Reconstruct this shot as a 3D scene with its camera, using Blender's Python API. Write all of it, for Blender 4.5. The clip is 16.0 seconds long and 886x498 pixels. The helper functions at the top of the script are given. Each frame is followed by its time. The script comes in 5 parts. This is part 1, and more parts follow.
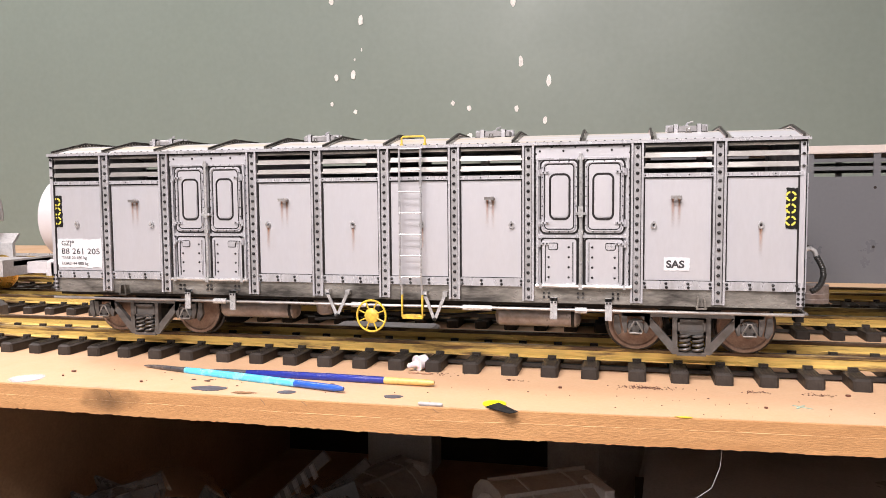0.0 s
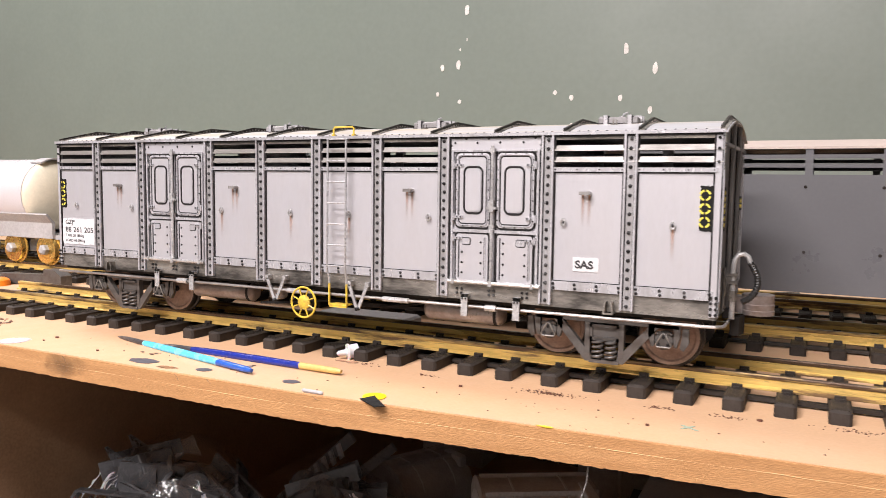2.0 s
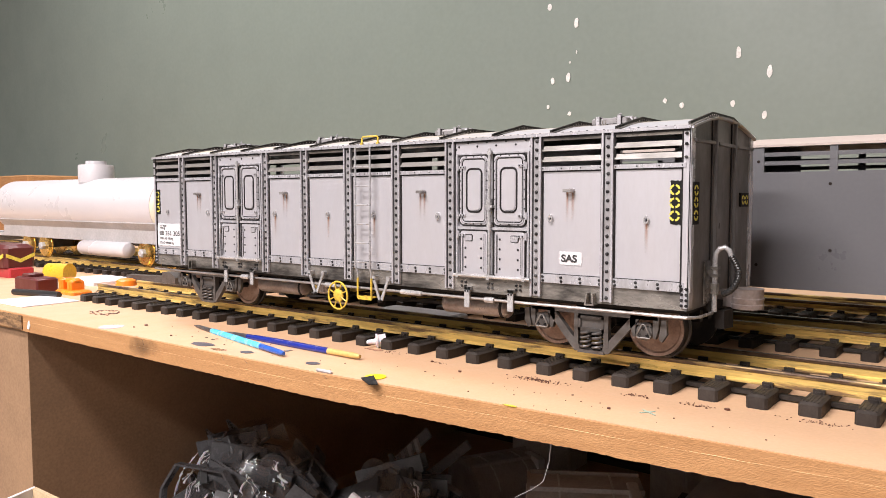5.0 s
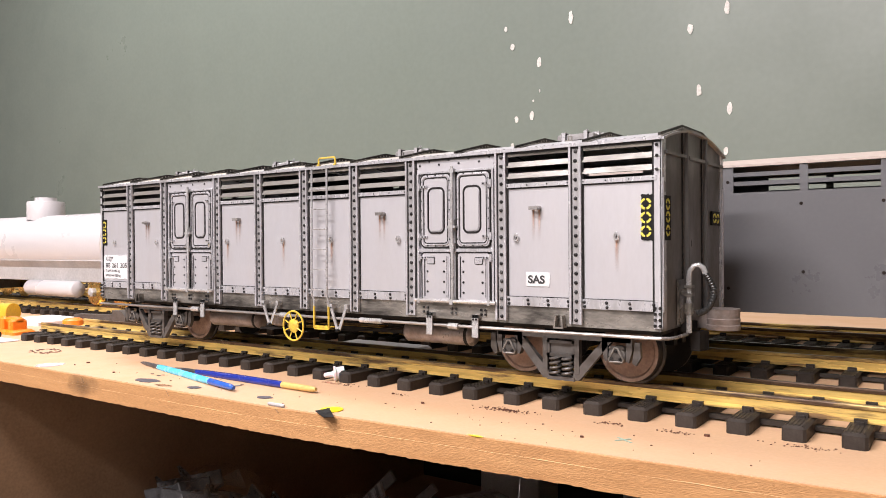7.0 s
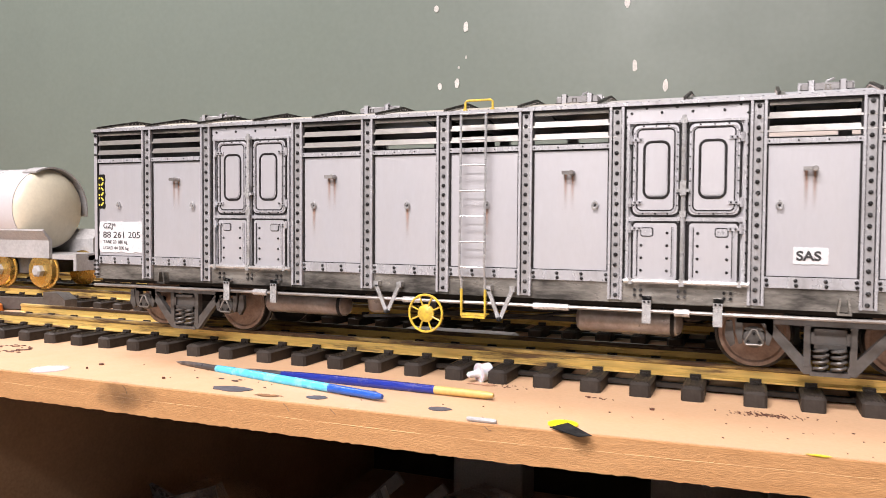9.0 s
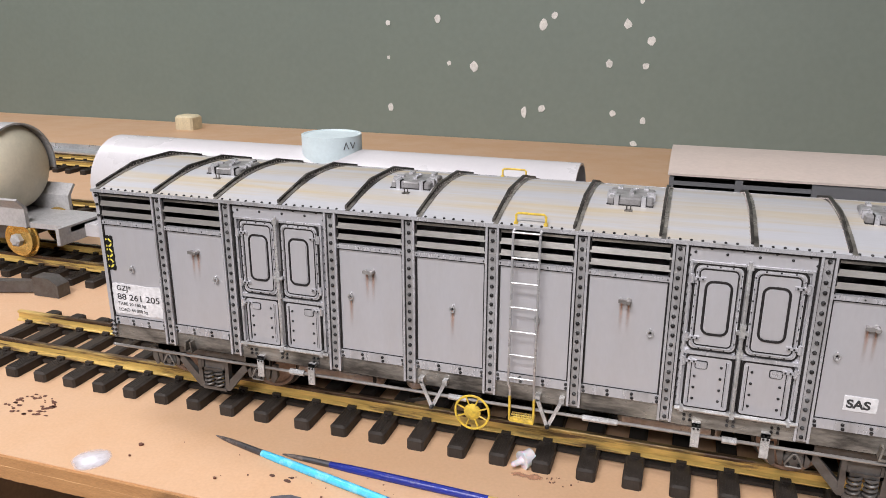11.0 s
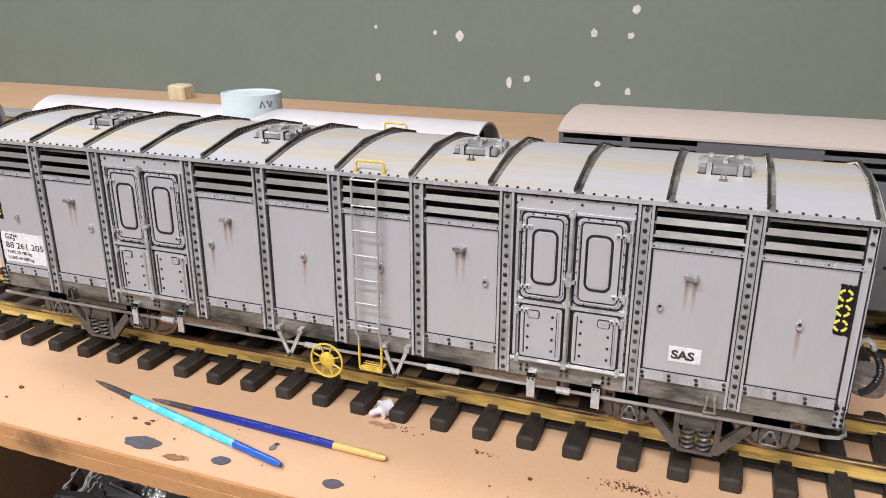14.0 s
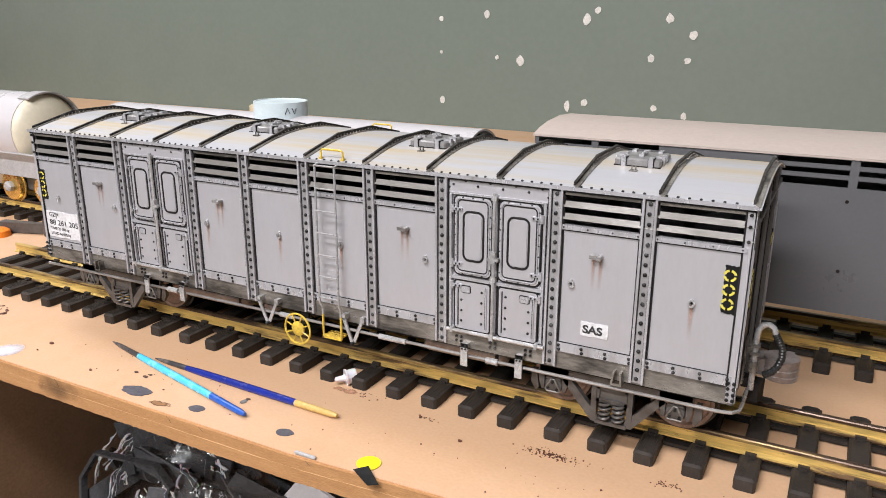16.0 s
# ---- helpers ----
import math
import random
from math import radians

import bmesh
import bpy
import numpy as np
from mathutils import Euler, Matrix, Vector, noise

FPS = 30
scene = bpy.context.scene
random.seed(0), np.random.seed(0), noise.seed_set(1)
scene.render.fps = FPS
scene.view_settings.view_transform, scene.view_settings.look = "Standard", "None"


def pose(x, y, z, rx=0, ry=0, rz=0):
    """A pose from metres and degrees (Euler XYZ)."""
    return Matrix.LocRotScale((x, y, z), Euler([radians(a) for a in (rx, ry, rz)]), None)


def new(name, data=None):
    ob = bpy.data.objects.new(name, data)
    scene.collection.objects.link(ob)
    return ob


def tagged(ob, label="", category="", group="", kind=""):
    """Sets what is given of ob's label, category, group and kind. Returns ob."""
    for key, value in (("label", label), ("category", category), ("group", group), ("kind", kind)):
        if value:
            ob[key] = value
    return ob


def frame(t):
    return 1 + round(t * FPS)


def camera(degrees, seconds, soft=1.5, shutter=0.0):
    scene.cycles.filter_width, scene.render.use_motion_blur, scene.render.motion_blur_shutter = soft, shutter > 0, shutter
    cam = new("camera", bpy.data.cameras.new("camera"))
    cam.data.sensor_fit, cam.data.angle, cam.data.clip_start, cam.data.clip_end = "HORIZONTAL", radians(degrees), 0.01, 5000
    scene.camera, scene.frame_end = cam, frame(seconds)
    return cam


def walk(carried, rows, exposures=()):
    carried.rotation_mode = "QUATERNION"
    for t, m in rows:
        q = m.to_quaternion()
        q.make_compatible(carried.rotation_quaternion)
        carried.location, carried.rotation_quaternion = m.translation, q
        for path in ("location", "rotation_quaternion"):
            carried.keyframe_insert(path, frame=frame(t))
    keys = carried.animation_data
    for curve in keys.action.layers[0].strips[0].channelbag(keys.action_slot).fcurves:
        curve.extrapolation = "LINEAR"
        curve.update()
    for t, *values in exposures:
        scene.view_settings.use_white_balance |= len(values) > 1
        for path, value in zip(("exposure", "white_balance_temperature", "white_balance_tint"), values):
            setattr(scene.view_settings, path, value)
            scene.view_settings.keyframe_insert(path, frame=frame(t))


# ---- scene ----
cam = camera(60.3, 16.0, 0.75, 0.25)
METRES, EYE, TILT, LEAN, TURN = 1.05, 0.1165, 0.0, 0.0, 13.4
ROWS = [
    (0.0, 0.0, 0.0, 0.0, -0.03, -4.09, 0.49),
    (0.5, 0.0051, 0.0037, -0.0031, 1.15, -4.44, 0.29),
    (1.0, 0.01, 0.0153, -0.0084, 3.67, -4.77, -0.11),
    (1.5, 0.0631, 0.0174, -0.0038, 8.29, -4.76, -0.49),
    (2.0, 0.1478, 0.0203, 0.0014, 12.84, -4.88, -0.73),
    (2.5, 0.2023, 0.0133, -0.0004, 17.56, -4.8, -0.72),
    (3.0, 0.2263, 0.0117, 0.0011, 21.04, -4.73, -0.55),
    (3.5, 0.2388, 0.0149, -0.0044, 23.46, -4.59, -0.28),
    (4.0, 0.239, 0.0124, -0.0076, 23.96, -4.46, -0.06),
    (6.5, 0.2494, 0.0192, -0.0072, 23.34, -1.18, 0.45),
    (7.0, 0.2357, 0.0354, -0.0217, 21.68, -0.33, 0.46),
    (7.5, 0.1969, 0.0516, -0.0309, 18.85, 0.2, 0.38),
    (8.0, 0.1576, 0.0473, -0.0363, 15.32, 0.55, 0.19),
    (8.5, 0.0819, 0.0637, -0.0419, 11.66, -0.08, -0.13),
    (11.0, -0.0328, 0.1087, 0.1314, 4.46, -17.64, -0.13),
    (11.5, 0.0016, 0.1074, 0.1368, 4.74, -20.07, 0.09),
    (12.0, 0.0678, 0.0916, 0.1313, 4.62, -21.05, 0.02),
    (12.5, 0.1046, 0.0853, 0.1233, 4.5, -21.1, -0.08),
    (13.0, 0.0921, 0.1005, 0.1196, 4.8, -20.61, -0.12),
    (13.5, 0.0808, 0.1081, 0.1161, 5.69, -19.95, -0.05),
    (14.0, 0.0627, 0.112, 0.1175, 7.11, -19.23, -0.08),
    (14.5, 0.0795, 0.1115, 0.1132, 9.03, -18.56, -0.26),
    (15.0, 0.128, 0.0885, 0.115, 12.25, -17.55, -0.11),
    (15.5, 0.1521, 0.0804, 0.1106, 13.53, -17.33, -0.29),
    (16.0, 0.1477, 0.0783, 0.1066, 14.58, -17.0, -0.1),
]
EXPOSURES = [(0.0, 0.06, 6850, 15), (8.5, 0.06, 6850, 15), (11.0, -0.56, 6500, 10), (12.5, -0.48, 6500, 10), (16.0, -0.34, 6500, 9)]
walk(cam, [(t, pose(0.403, -0.473, EYE, TILT, LEAN, TURN) @ pose(METRES * x, METRES * y, METRES * z, 90 + pitch, roll, yaw)) for t, x, y, z, yaw, pitch, roll in ROWS], EXPOSURES)

# ---- world and lights ----
world = bpy.data.worlds.new("world")
world.use_nodes = True
world.node_tree.nodes["Background"].inputs[0].default_value = (0.8, 0.85, 0.9, 1)
world.node_tree.nodes["Background"].inputs[1].default_value = 0.03
scene.world = world


def unseen_lamp(name, x, y, z, sx, sy, watts, colour):
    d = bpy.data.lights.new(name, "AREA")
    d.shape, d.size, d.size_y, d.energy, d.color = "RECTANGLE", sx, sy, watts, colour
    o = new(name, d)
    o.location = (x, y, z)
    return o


unseen_lamp("unseen_lamp", 0.05, -1.2, 1.75, 1.4, 0.3, 78, (0.99, 0.97, 1.0))
# unseen lamp further back, added as frontal fill for the wagon's side
unseen_lamp("unseen_lamp", 0.05, -2.3, 1.75, 1.4, 0.3, 100, (0.99, 0.97, 1.0))
# unseen lamp, set to the left to brighten the wall's left part
unseen_lamp("unseen_lamp", -1.3, 0.35, 1.75, 1.8, 0.3, 36, (0.99, 0.97, 1.0))


# ---- mesh helpers ----
class Geo:
    """Collects vertices and faces of one part."""

    def __init__(self):
        self.v, self.f = [], []

    def add(self, vs, fs):
        n = len(self.v)
        self.v += [tuple(p) for p in vs]
        self.f += [tuple(i + n for i in f) for f in fs]
        return self

    def box(self, x0, x1, y0, y1, z0, z1):
        return self.add([(x0, y0, z0), (x1, y0, z0), (x1, y1, z0), (x0, y1, z0), (x0, y0, z1), (x1, y0, z1), (x1, y1, z1), (x0, y1, z1)],
                        [(3, 2, 1, 0), (4, 5, 6, 7), (0, 1, 5, 4), (1, 2, 6, 5), (2, 3, 7, 6), (3, 0, 4, 7)])

    def cbox(self, x0, x1, y0, y1, z0, z1, c):
        """A box with chamfered upright edges and top."""
        a = [(x0 + c, y0), (x1 - c, y0), (x1, y0 + c), (x1, y1 - c), (x1 - c, y1), (x0 + c, y1), (x0, y1 - c), (x0, y0 + c)]
        mx, my = (x0 + x1) / 2, (y0 + y1) / 2
        k = [(p + (c if p < mx else -c), q + (c if q < my else -c)) for p, q in a]
        vs = [(p, q, z0) for p, q in a] + [(p, q, z1 - c) for p, q in a] + [(p, q, z1) for p, q in k]
        fs = [tuple(range(7, -1, -1)), tuple(range(16, 24))]
        for r in (0, 8):
            fs += [(r + i, r + (i + 1) % 8, r + 8 + (i + 1) % 8, r + 8 + i) for i in range(8)]
        return self.add(vs, fs)

    def prism(self, axis, poly, a, b):
        """A prism along an axis; poly is in the other two axes, in the order x, y, z."""
        def put(p, k):
            return {"x": (k, p[0], p[1]), "y": (p[0], k, p[1]), "z": (p[0], p[1], k)}[axis]
        n = len(poly)
        return self.add([put(p, a) for p in poly] + [put(p, b) for p in poly],
                        [tuple(range(n)), tuple(range(2 * n - 1, n - 1, -1))] + [(i, n + i, n + (i + 1) % n, (i + 1) % n) for i in range(n)])

    def rings(self, rings, closed=False, caps=True):
        m, n, vs, fs = len(rings[0]), len(rings), [], []
        for r in rings:
            vs += r
        for j in range(n if closed else n - 1):
            k = (j + 1) % n
            fs += [(j * m + i, j * m + (i + 1) % m, k * m + (i + 1) % m, k * m + i) for i in range(m)]
        if caps and not closed:
            fs += [tuple(range(m - 1, -1, -1)), tuple(range((n - 1) * m, n * m))]
        return self.add(vs, fs)

    def tube(self, path, r, n=8, closed=False):
        """A tube along a path; r is one radius or one for each point."""
        pts, rings, up = [Vector(p) for p in path], [], None
        for i, p in enumerate(pts):
            a = pts[i - 1] if (i or closed) else p
            b = pts[(i + 1) % len(pts)] if (i < len(pts) - 1 or closed) else p
            d = (b - a).normalized()
            if up is None:
                up = d.cross(Vector((0, 0, 1)) if abs(d.z) < 0.9 else Vector((0, 1, 0))).normalized()
            up = (up - d * up.dot(d)).normalized()
            w, k = d.cross(up), (r[i] if isinstance(r, (list, tuple)) else r)
            rings.append([tuple(p + k * (math.cos(2 * math.pi * j / n) * up + math.sin(2 * math.pi * j / n) * w)) for j in range(n)])
        return self.rings(rings, closed)

    def lathe(self, base, direction, profile, n=24):
        """Turned shape; profile holds (distance along the axis, radius)."""
        b, d = Vector(base), Vector(direction).normalized()
        u = d.cross(Vector((0, 0, 1)) if abs(d.z) < 0.9 else Vector((1, 0, 0))).normalized()
        w = d.cross(u)
        return self.rings([[tuple(b + h * d + r * (math.cos(2 * math.pi * j / n) * u + math.sin(2 * math.pi * j / n) * w)) for j in range(n)] for h, r in profile])

    def rivet(self, p, d, r=0.00085, n=7):
        return self.lathe(p, d, [(-0.0002, r), (r * 0.45, r * 0.85), (r * 0.8, r * 0.35)], n)

    def bolt(self, p, d, r=0.001, h=0.0009):
        return self.lathe(p, d, [(-0.0002, r), (h, r)], 6)


def rrect(x0, x1, z0, z1, r, y, n=5):
    """A rounded rectangle in the plane y."""
    out = []
    for cx, cz, a in ((x1 - r, z1 - r, 0), (x0 + r, z1 - r, 90), (x0 + r, z0 + r, 180), (x1 - r, z0 + r, 270)):
        out += [(cx + r * math.cos(radians(a + 90 * i / n)), y, cz + r * math.sin(radians(a + 90 * i / n))) for i in range(n + 1)]
    return out


def mesh_of(name, geo, material, smooth=35):
    me = bpy.data.meshes.new(name)
    me.from_pydata(geo.v, [], geo.f)
    bm = bmesh.new()
    bm.from_mesh(me)
    bmesh.ops.recalc_face_normals(bm, faces=bm.faces)
    for e in bm.edges:
        e.smooth = len(e.link_faces) == 2 and e.calc_face_angle(3) < radians(smooth)
    for f in bm.faces:
        f.smooth = True
    bm.to_mesh(me)
    bm.free()
    me.materials.append(material)
    return me


def thing(name, label, category, at=(0, 0, 0), group="", kind=""):
    o = new(name)
    o.empty_display_size = 0.01
    o.location = at
    return tagged(o, label, category, group, kind)


def hold(ob, parent):
    ob.parent = parent
    ob.matrix_parent_inverse = Matrix.Translation(-Vector(parent.location)) if parent.type == "EMPTY" else Matrix()
    return ob


def part(name, geo, material, parent, label="", smooth=35):
    """One mesh under a thing or a part; all coordinates are the world's."""
    many = name in ("rivets", "eave_rivets", "bolts", "hinge_bolts")
    return tagged(hold(new(name, mesh_of(name, geo, material, smooth)), parent), label, kind="stuff" if many else "")


def solo(name, geo, material, label, category, group="", kind="", smooth=35):
    return tagged(new(name, mesh_of(name, geo, material, smooth)), label, category, group, kind)


def again(ob, x=0, y=0, z=0):
    """Another piece on the same mesh, shifted."""
    o = ob.copy()
    scene.collection.objects.link(o)
    o.location = Vector(ob.location) + Vector((x, y, z))
    return o


# ---- materials ----
def material(name, base, rough=0.5, metal=0.0, spots=None, amount=0.35, coarse=25, fine=400, bump=0.15, stretch=(1, 1, 1), random_shade=0.0, sharp=0.15, rough_var=0.15, spec=0.5, variation=0.12):
    """Base colour, a second colour in patches, fine grain, uneven gloss and fine relief."""
    m = bpy.data.materials.new(name)
    m.use_nodes = True
    nt = m.node_tree
    N, L = nt.nodes, nt.links
    b = N["Principled BSDF"]
    b.inputs["Metallic"].default_value = metal
    b.inputs["Specular IOR Level"].default_value = spec
    co = N.new("ShaderNodeTexCoord")
    mp = N.new("ShaderNodeMapping")
    mp.inputs["Scale"].default_value = stretch
    L.new(co.outputs["Object"], mp.inputs[0])
    n1, n2 = N.new("ShaderNodeTexNoise"), N.new("ShaderNodeTexNoise")
    n1.inputs["Scale"].default_value, n1.inputs["Detail"].default_value, n1.inputs["Roughness"].default_value = coarse, 8, 0.65
    n2.inputs["Scale"].default_value, n2.inputs["Detail"].default_value = fine, 4
    L.new(mp.outputs[0], n1.inputs["Vector"])
    L.new(mp.outputs[0], n2.inputs["Vector"])
    ramp = N.new("ShaderNodeMapRange")
    ramp.inputs["From Min"].default_value, ramp.inputs["From Max"].default_value = 0.66 - amount * 0.4 - sharp, 0.66 - amount * 0.4 + sharp
    L.new(n1.outputs["Fac"], ramp.inputs["Value"])
    mix = N.new("ShaderNodeMix")
    mix.data_type = "RGBA"
    mix.inputs["A"].default_value = (*base, 1)
    mix.inputs["B"].default_value = (*(spots or [c * 0.8 for c in base]), 1)
    L.new(ramp.outputs[0], mix.inputs["Factor"])
    hsv = N.new("ShaderNodeHueSaturation")
    mr = N.new("ShaderNodeMapRange")
    mr.inputs["To Min"].default_value, mr.inputs["To Max"].default_value = 1 - variation, 1 + variation
    mr.inputs["From Min"].default_value, mr.inputs["From Max"].default_value = 0.3, 0.7
    L.new(n2.outputs["Fac"], mr.inputs["Value"])
    value = mr.outputs[0]
    if random_shade:
        oi, mm, mu = N.new("ShaderNodeObjectInfo"), N.new("ShaderNodeMapRange"), N.new("ShaderNodeMath")
        mm.inputs["To Min"].default_value, mm.inputs["To Max"].default_value = 1 - random_shade, 1 + random_shade
        L.new(oi.outputs["Random"], mm.inputs["Value"])
        mu.operation = "MULTIPLY"
        L.new(mm.outputs[0], mu.inputs[0])
        L.new(value, mu.inputs[1])
        value = mu.outputs[0]
    L.new(value, hsv.inputs["Value"])
    L.new(mix.outputs["Result"], hsv.inputs["Color"])
    L.new(hsv.outputs[0], b.inputs["Base Color"])
    rr = N.new("ShaderNodeMapRange")
    rr.inputs["From Min"].default_value, rr.inputs["From Max"].default_value = 0.3, 0.7
    rr.inputs["To Min"].default_value, rr.inputs["To Max"].default_value = max(0.03, rough - rough_var), min(1, rough + rough_var)
    L.new(n1.outputs["Fac"], rr.inputs["Value"])
    L.new(rr.outputs[0], b.inputs["Roughness"])
    if bump:
        bp = N.new("ShaderNodeBump")
        bp.inputs["Strength"].default_value, bp.inputs["Distance"].default_value = bump, 0.0005
        L.new(n2.outputs["Fac"], bp.inputs["Height"])
        L.new(bp.outputs[0], b.inputs["Normal"])
    return m


def faded(m, reach=0.9):
    """A stain that fades out downwards and to its sides, by its own box."""
    nt = m.node_tree
    N, L = nt.nodes, nt.links
    co, sp = N.new("ShaderNodeTexCoord"), N.new("ShaderNodeSeparateXYZ")
    L.new(co.outputs["Generated"], sp.inputs[0])
    up = N.new("ShaderNodeMath")
    up.operation, up.inputs[1].default_value = "POWER", 1.6
    L.new(sp.outputs["Z"], up.inputs[0])
    off = N.new("ShaderNodeMath")
    off.operation, off.inputs[1].default_value = "PINGPONG", 0.5
    L.new(sp.outputs["X"], off.inputs[0])
    side = N.new("ShaderNodeMapRange")
    side.interpolation_type = "SMOOTHSTEP"
    side.inputs["From Max"].default_value, side.inputs["To Max"].default_value = 0.5, reach
    L.new(off.outputs[0], side.inputs["Value"])
    mu = N.new("ShaderNodeMath")
    mu.operation = "MULTIPLY"
    L.new(up.outputs[0], mu.inputs[0])
    L.new(side.outputs[0], mu.inputs[1])
    tr, mx, out = N.new("ShaderNodeBsdfTransparent"), N.new("ShaderNodeMixShader"), N["Material Output"]
    L.new(mu.outputs[0], mx.inputs[0])
    L.new(tr.outputs[0], mx.inputs[1])
    L.new(N["Principled BSDF"].outputs[0], mx.inputs[2])
    L.new(mx.outputs[0], out.inputs[0])
    return m


def blotched(m, coarse=60, low=0.45, high=0.55, spread=1.0):
    """A stain with a ragged outline that thins out from its middle, by its own box."""
    nt = m.node_tree
    N, L = nt.nodes, nt.links
    co = N.new("ShaderNodeTexCoord")
    sub = N.new("ShaderNodeVectorMath")
    sub.operation, sub.inputs[1].default_value = "SUBTRACT", (0.5, 0.5, 0.5)
    L.new(co.outputs["Generated"], sub.inputs[0])
    flat = N.new("ShaderNodeVectorMath")
    flat.operation, flat.inputs[1].default_value = "MULTIPLY", (2, 2, 0)
    L.new(sub.outputs[0], flat.inputs[0])
    ln = N.new("ShaderNodeVectorMath")
    ln.operation = "LENGTH"
    L.new(flat.outputs[0], ln.inputs[0])
    no = N.new("ShaderNodeTexNoise")
    no.inputs["Scale"].default_value, no.inputs["Detail"].default_value = coarse, 6
    L.new(co.outputs["Object"], no.inputs["Vector"])
    a = N.new("ShaderNodeMath")
    a.operation, a.inputs[1].default_value = "MULTIPLY_ADD", -0.45 * spread
    a.inputs[2].default_value = 0.25 * spread
    L.new(ln.outputs["Value"], a.inputs[0])
    s = N.new("ShaderNodeMath")
    s.operation = "ADD"
    L.new(a.outputs[0], s.inputs[0])
    L.new(no.outputs["Fac"], s.inputs[1])
    mr = N.new("ShaderNodeMapRange")
    mr.inputs["From Min"].default_value, mr.inputs["From Max"].default_value = low, high
    L.new(s.outputs[0], mr.inputs["Value"])
    cut = N.new("ShaderNodeMapRange")
    cut.inputs["From Min"].default_value, cut.inputs["From Max"].default_value = 1.0, 0.85
    L.new(ln.outputs["Value"], cut.inputs["Value"])
    mu = N.new("ShaderNodeMath")
    mu.operation = "MULTIPLY"
    L.new(mr.outputs[0], mu.inputs[0])
    L.new(cut.outputs[0], mu.inputs[1])
    tr, mx, out = N.new("ShaderNodeBsdfTransparent"), N.new("ShaderNodeMixShader"), N["Material Output"]
    L.new(mu.outputs[0], mx.inputs[0])
    L.new(tr.outputs[0], mx.inputs[1])
    L.new(N["Principled BSDF"].outputs[0], mx.inputs[2])
    L.new(mx.outputs[0], out.inputs[0])
    return m


WALL = material("wall_paint", (0.206, 0.247, 0.215), 0.42, spots=(0.176, 0.213, 0.187), amount=0.5, coarse=2.2, fine=90, bump=0.05, sharp=0.3, variation=0.03)
PLASTER = material("bare_plaster", (0.8, 0.79, 0.76), 0.9, coarse=80)
ROOM = material("room_paint", (0.32, 0.315, 0.30), 0.8, coarse=3, bump=0.02)
FLOOR = material("room_floor", (0.2, 0.18, 0.16), 0.6, coarse=4)
BOARD = material("board_face", (0.61, 0.405, 0.262), 0.55, spots=(0.565, 0.34, 0.19), amount=0.45, coarse=9, fine=500, sharp=0.3, bump=0.08, variation=0.04)
BOARD_EDGE = material("board_edge", (0.50, 0.26, 0.105), 0.75, spots=(0.40, 0.195, 0.075), amount=0.5, coarse=60, fine=900, stretch=(0.35, 1, 3), bump=0.6, variation=0.16, sharp=0.2)
PALE_EDGE = material("pale_board_layer", (0.66, 0.40, 0.19), 0.75, coarse=200, bump=0.4)
BROWN_BOARD = material("brown_board", (0.32, 0.19, 0.105), 0.7, coarse=12, bump=0.1)
# near-black that stands for deep shade in the shelf, bag and openings
DARK = material("shade_black", (0.02, 0.014, 0.011), 0.8, spec=0.15)
SLAT = material("grimy_slat", (0.27, 0.257, 0.24), 0.42, metal=0.25, spots=(0.13, 0.118, 0.105), amount=0.28, coarse=60, fine=700, stretch=(0.5, 1, 1), sharp=0.28, variation=0.06)
SILVER = material("aged_silver_paint", (0.595, 0.588, 0.625), 0.36, metal=0.45, spots=(0.50, 0.482, 0.495), amount=0.4, coarse=42, fine=700, stretch=(1, 1, 0.3), bump=0.02, sharp=0.3, variation=0.015, rough_var=0.1)
SILVER_EDGE = material("rubbed_silver_trim", (0.60, 0.595, 0.625), 0.27, metal=0.5, spots=(0.26, 0.245, 0.24), amount=0.1, coarse=60, fine=900, stretch=(1, 1, 0.4), bump=0.05, sharp=0.16, variation=0.04)
CHANNEL = material("grimy_post_channel", (0.50, 0.49, 0.505), 0.34, metal=0.45, spots=(0.2, 0.185, 0.175), amount=0.25, coarse=70, fine=800, stretch=(1, 1, 0.35), sharp=0.2, variation=0.04)
LADDER = material("bright_steel_wire", (0.48, 0.48, 0.49), 0.3, metal=0.4, coarse=200, variation=0.04)
GRIMY = material("grimy_silver_sill", (0.47, 0.435, 0.39), 0.3, metal=0.5, spots=(0.06, 0.055, 0.05), amount=0.44, coarse=34, fine=600, stretch=(0.45, 1, 1.6), bump=0.06, sharp=0.13, variation=0.1)
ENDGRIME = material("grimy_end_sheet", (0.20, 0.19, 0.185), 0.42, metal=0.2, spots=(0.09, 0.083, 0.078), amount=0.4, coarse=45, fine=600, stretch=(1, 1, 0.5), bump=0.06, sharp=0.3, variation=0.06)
WASH = material("black_wash", (0.022, 0.02, 0.02), 0.55, coarse=120, spec=0.15)
RIVET = material("dark_rivet", (0.016, 0.015, 0.015), 0.4, spots=(0.15, 0.15, 0.15), amount=0.04, coarse=300, bump=0, spec=0.15)
PIPE = material("dulled_steel_pipe", (0.40, 0.385, 0.375), 0.32, metal=0.4, spots=(0.14, 0.125, 0.115), amount=0.36, coarse=60, stretch=(0.4, 1, 1))
STEEL = material("bare_steel", (0.62, 0.62, 0.63), 0.28, metal=0.4, spots=(0.3, 0.29, 0.28), amount=0.4, coarse=160)
HATCH = material("hatch_paint", (0.36, 0.35, 0.355), 0.4, metal=0.3, spots=(0.14, 0.13, 0.125), amount=0.3, coarse=160, fine=900, bump=0.06, sharp=0.25, variation=0.06)
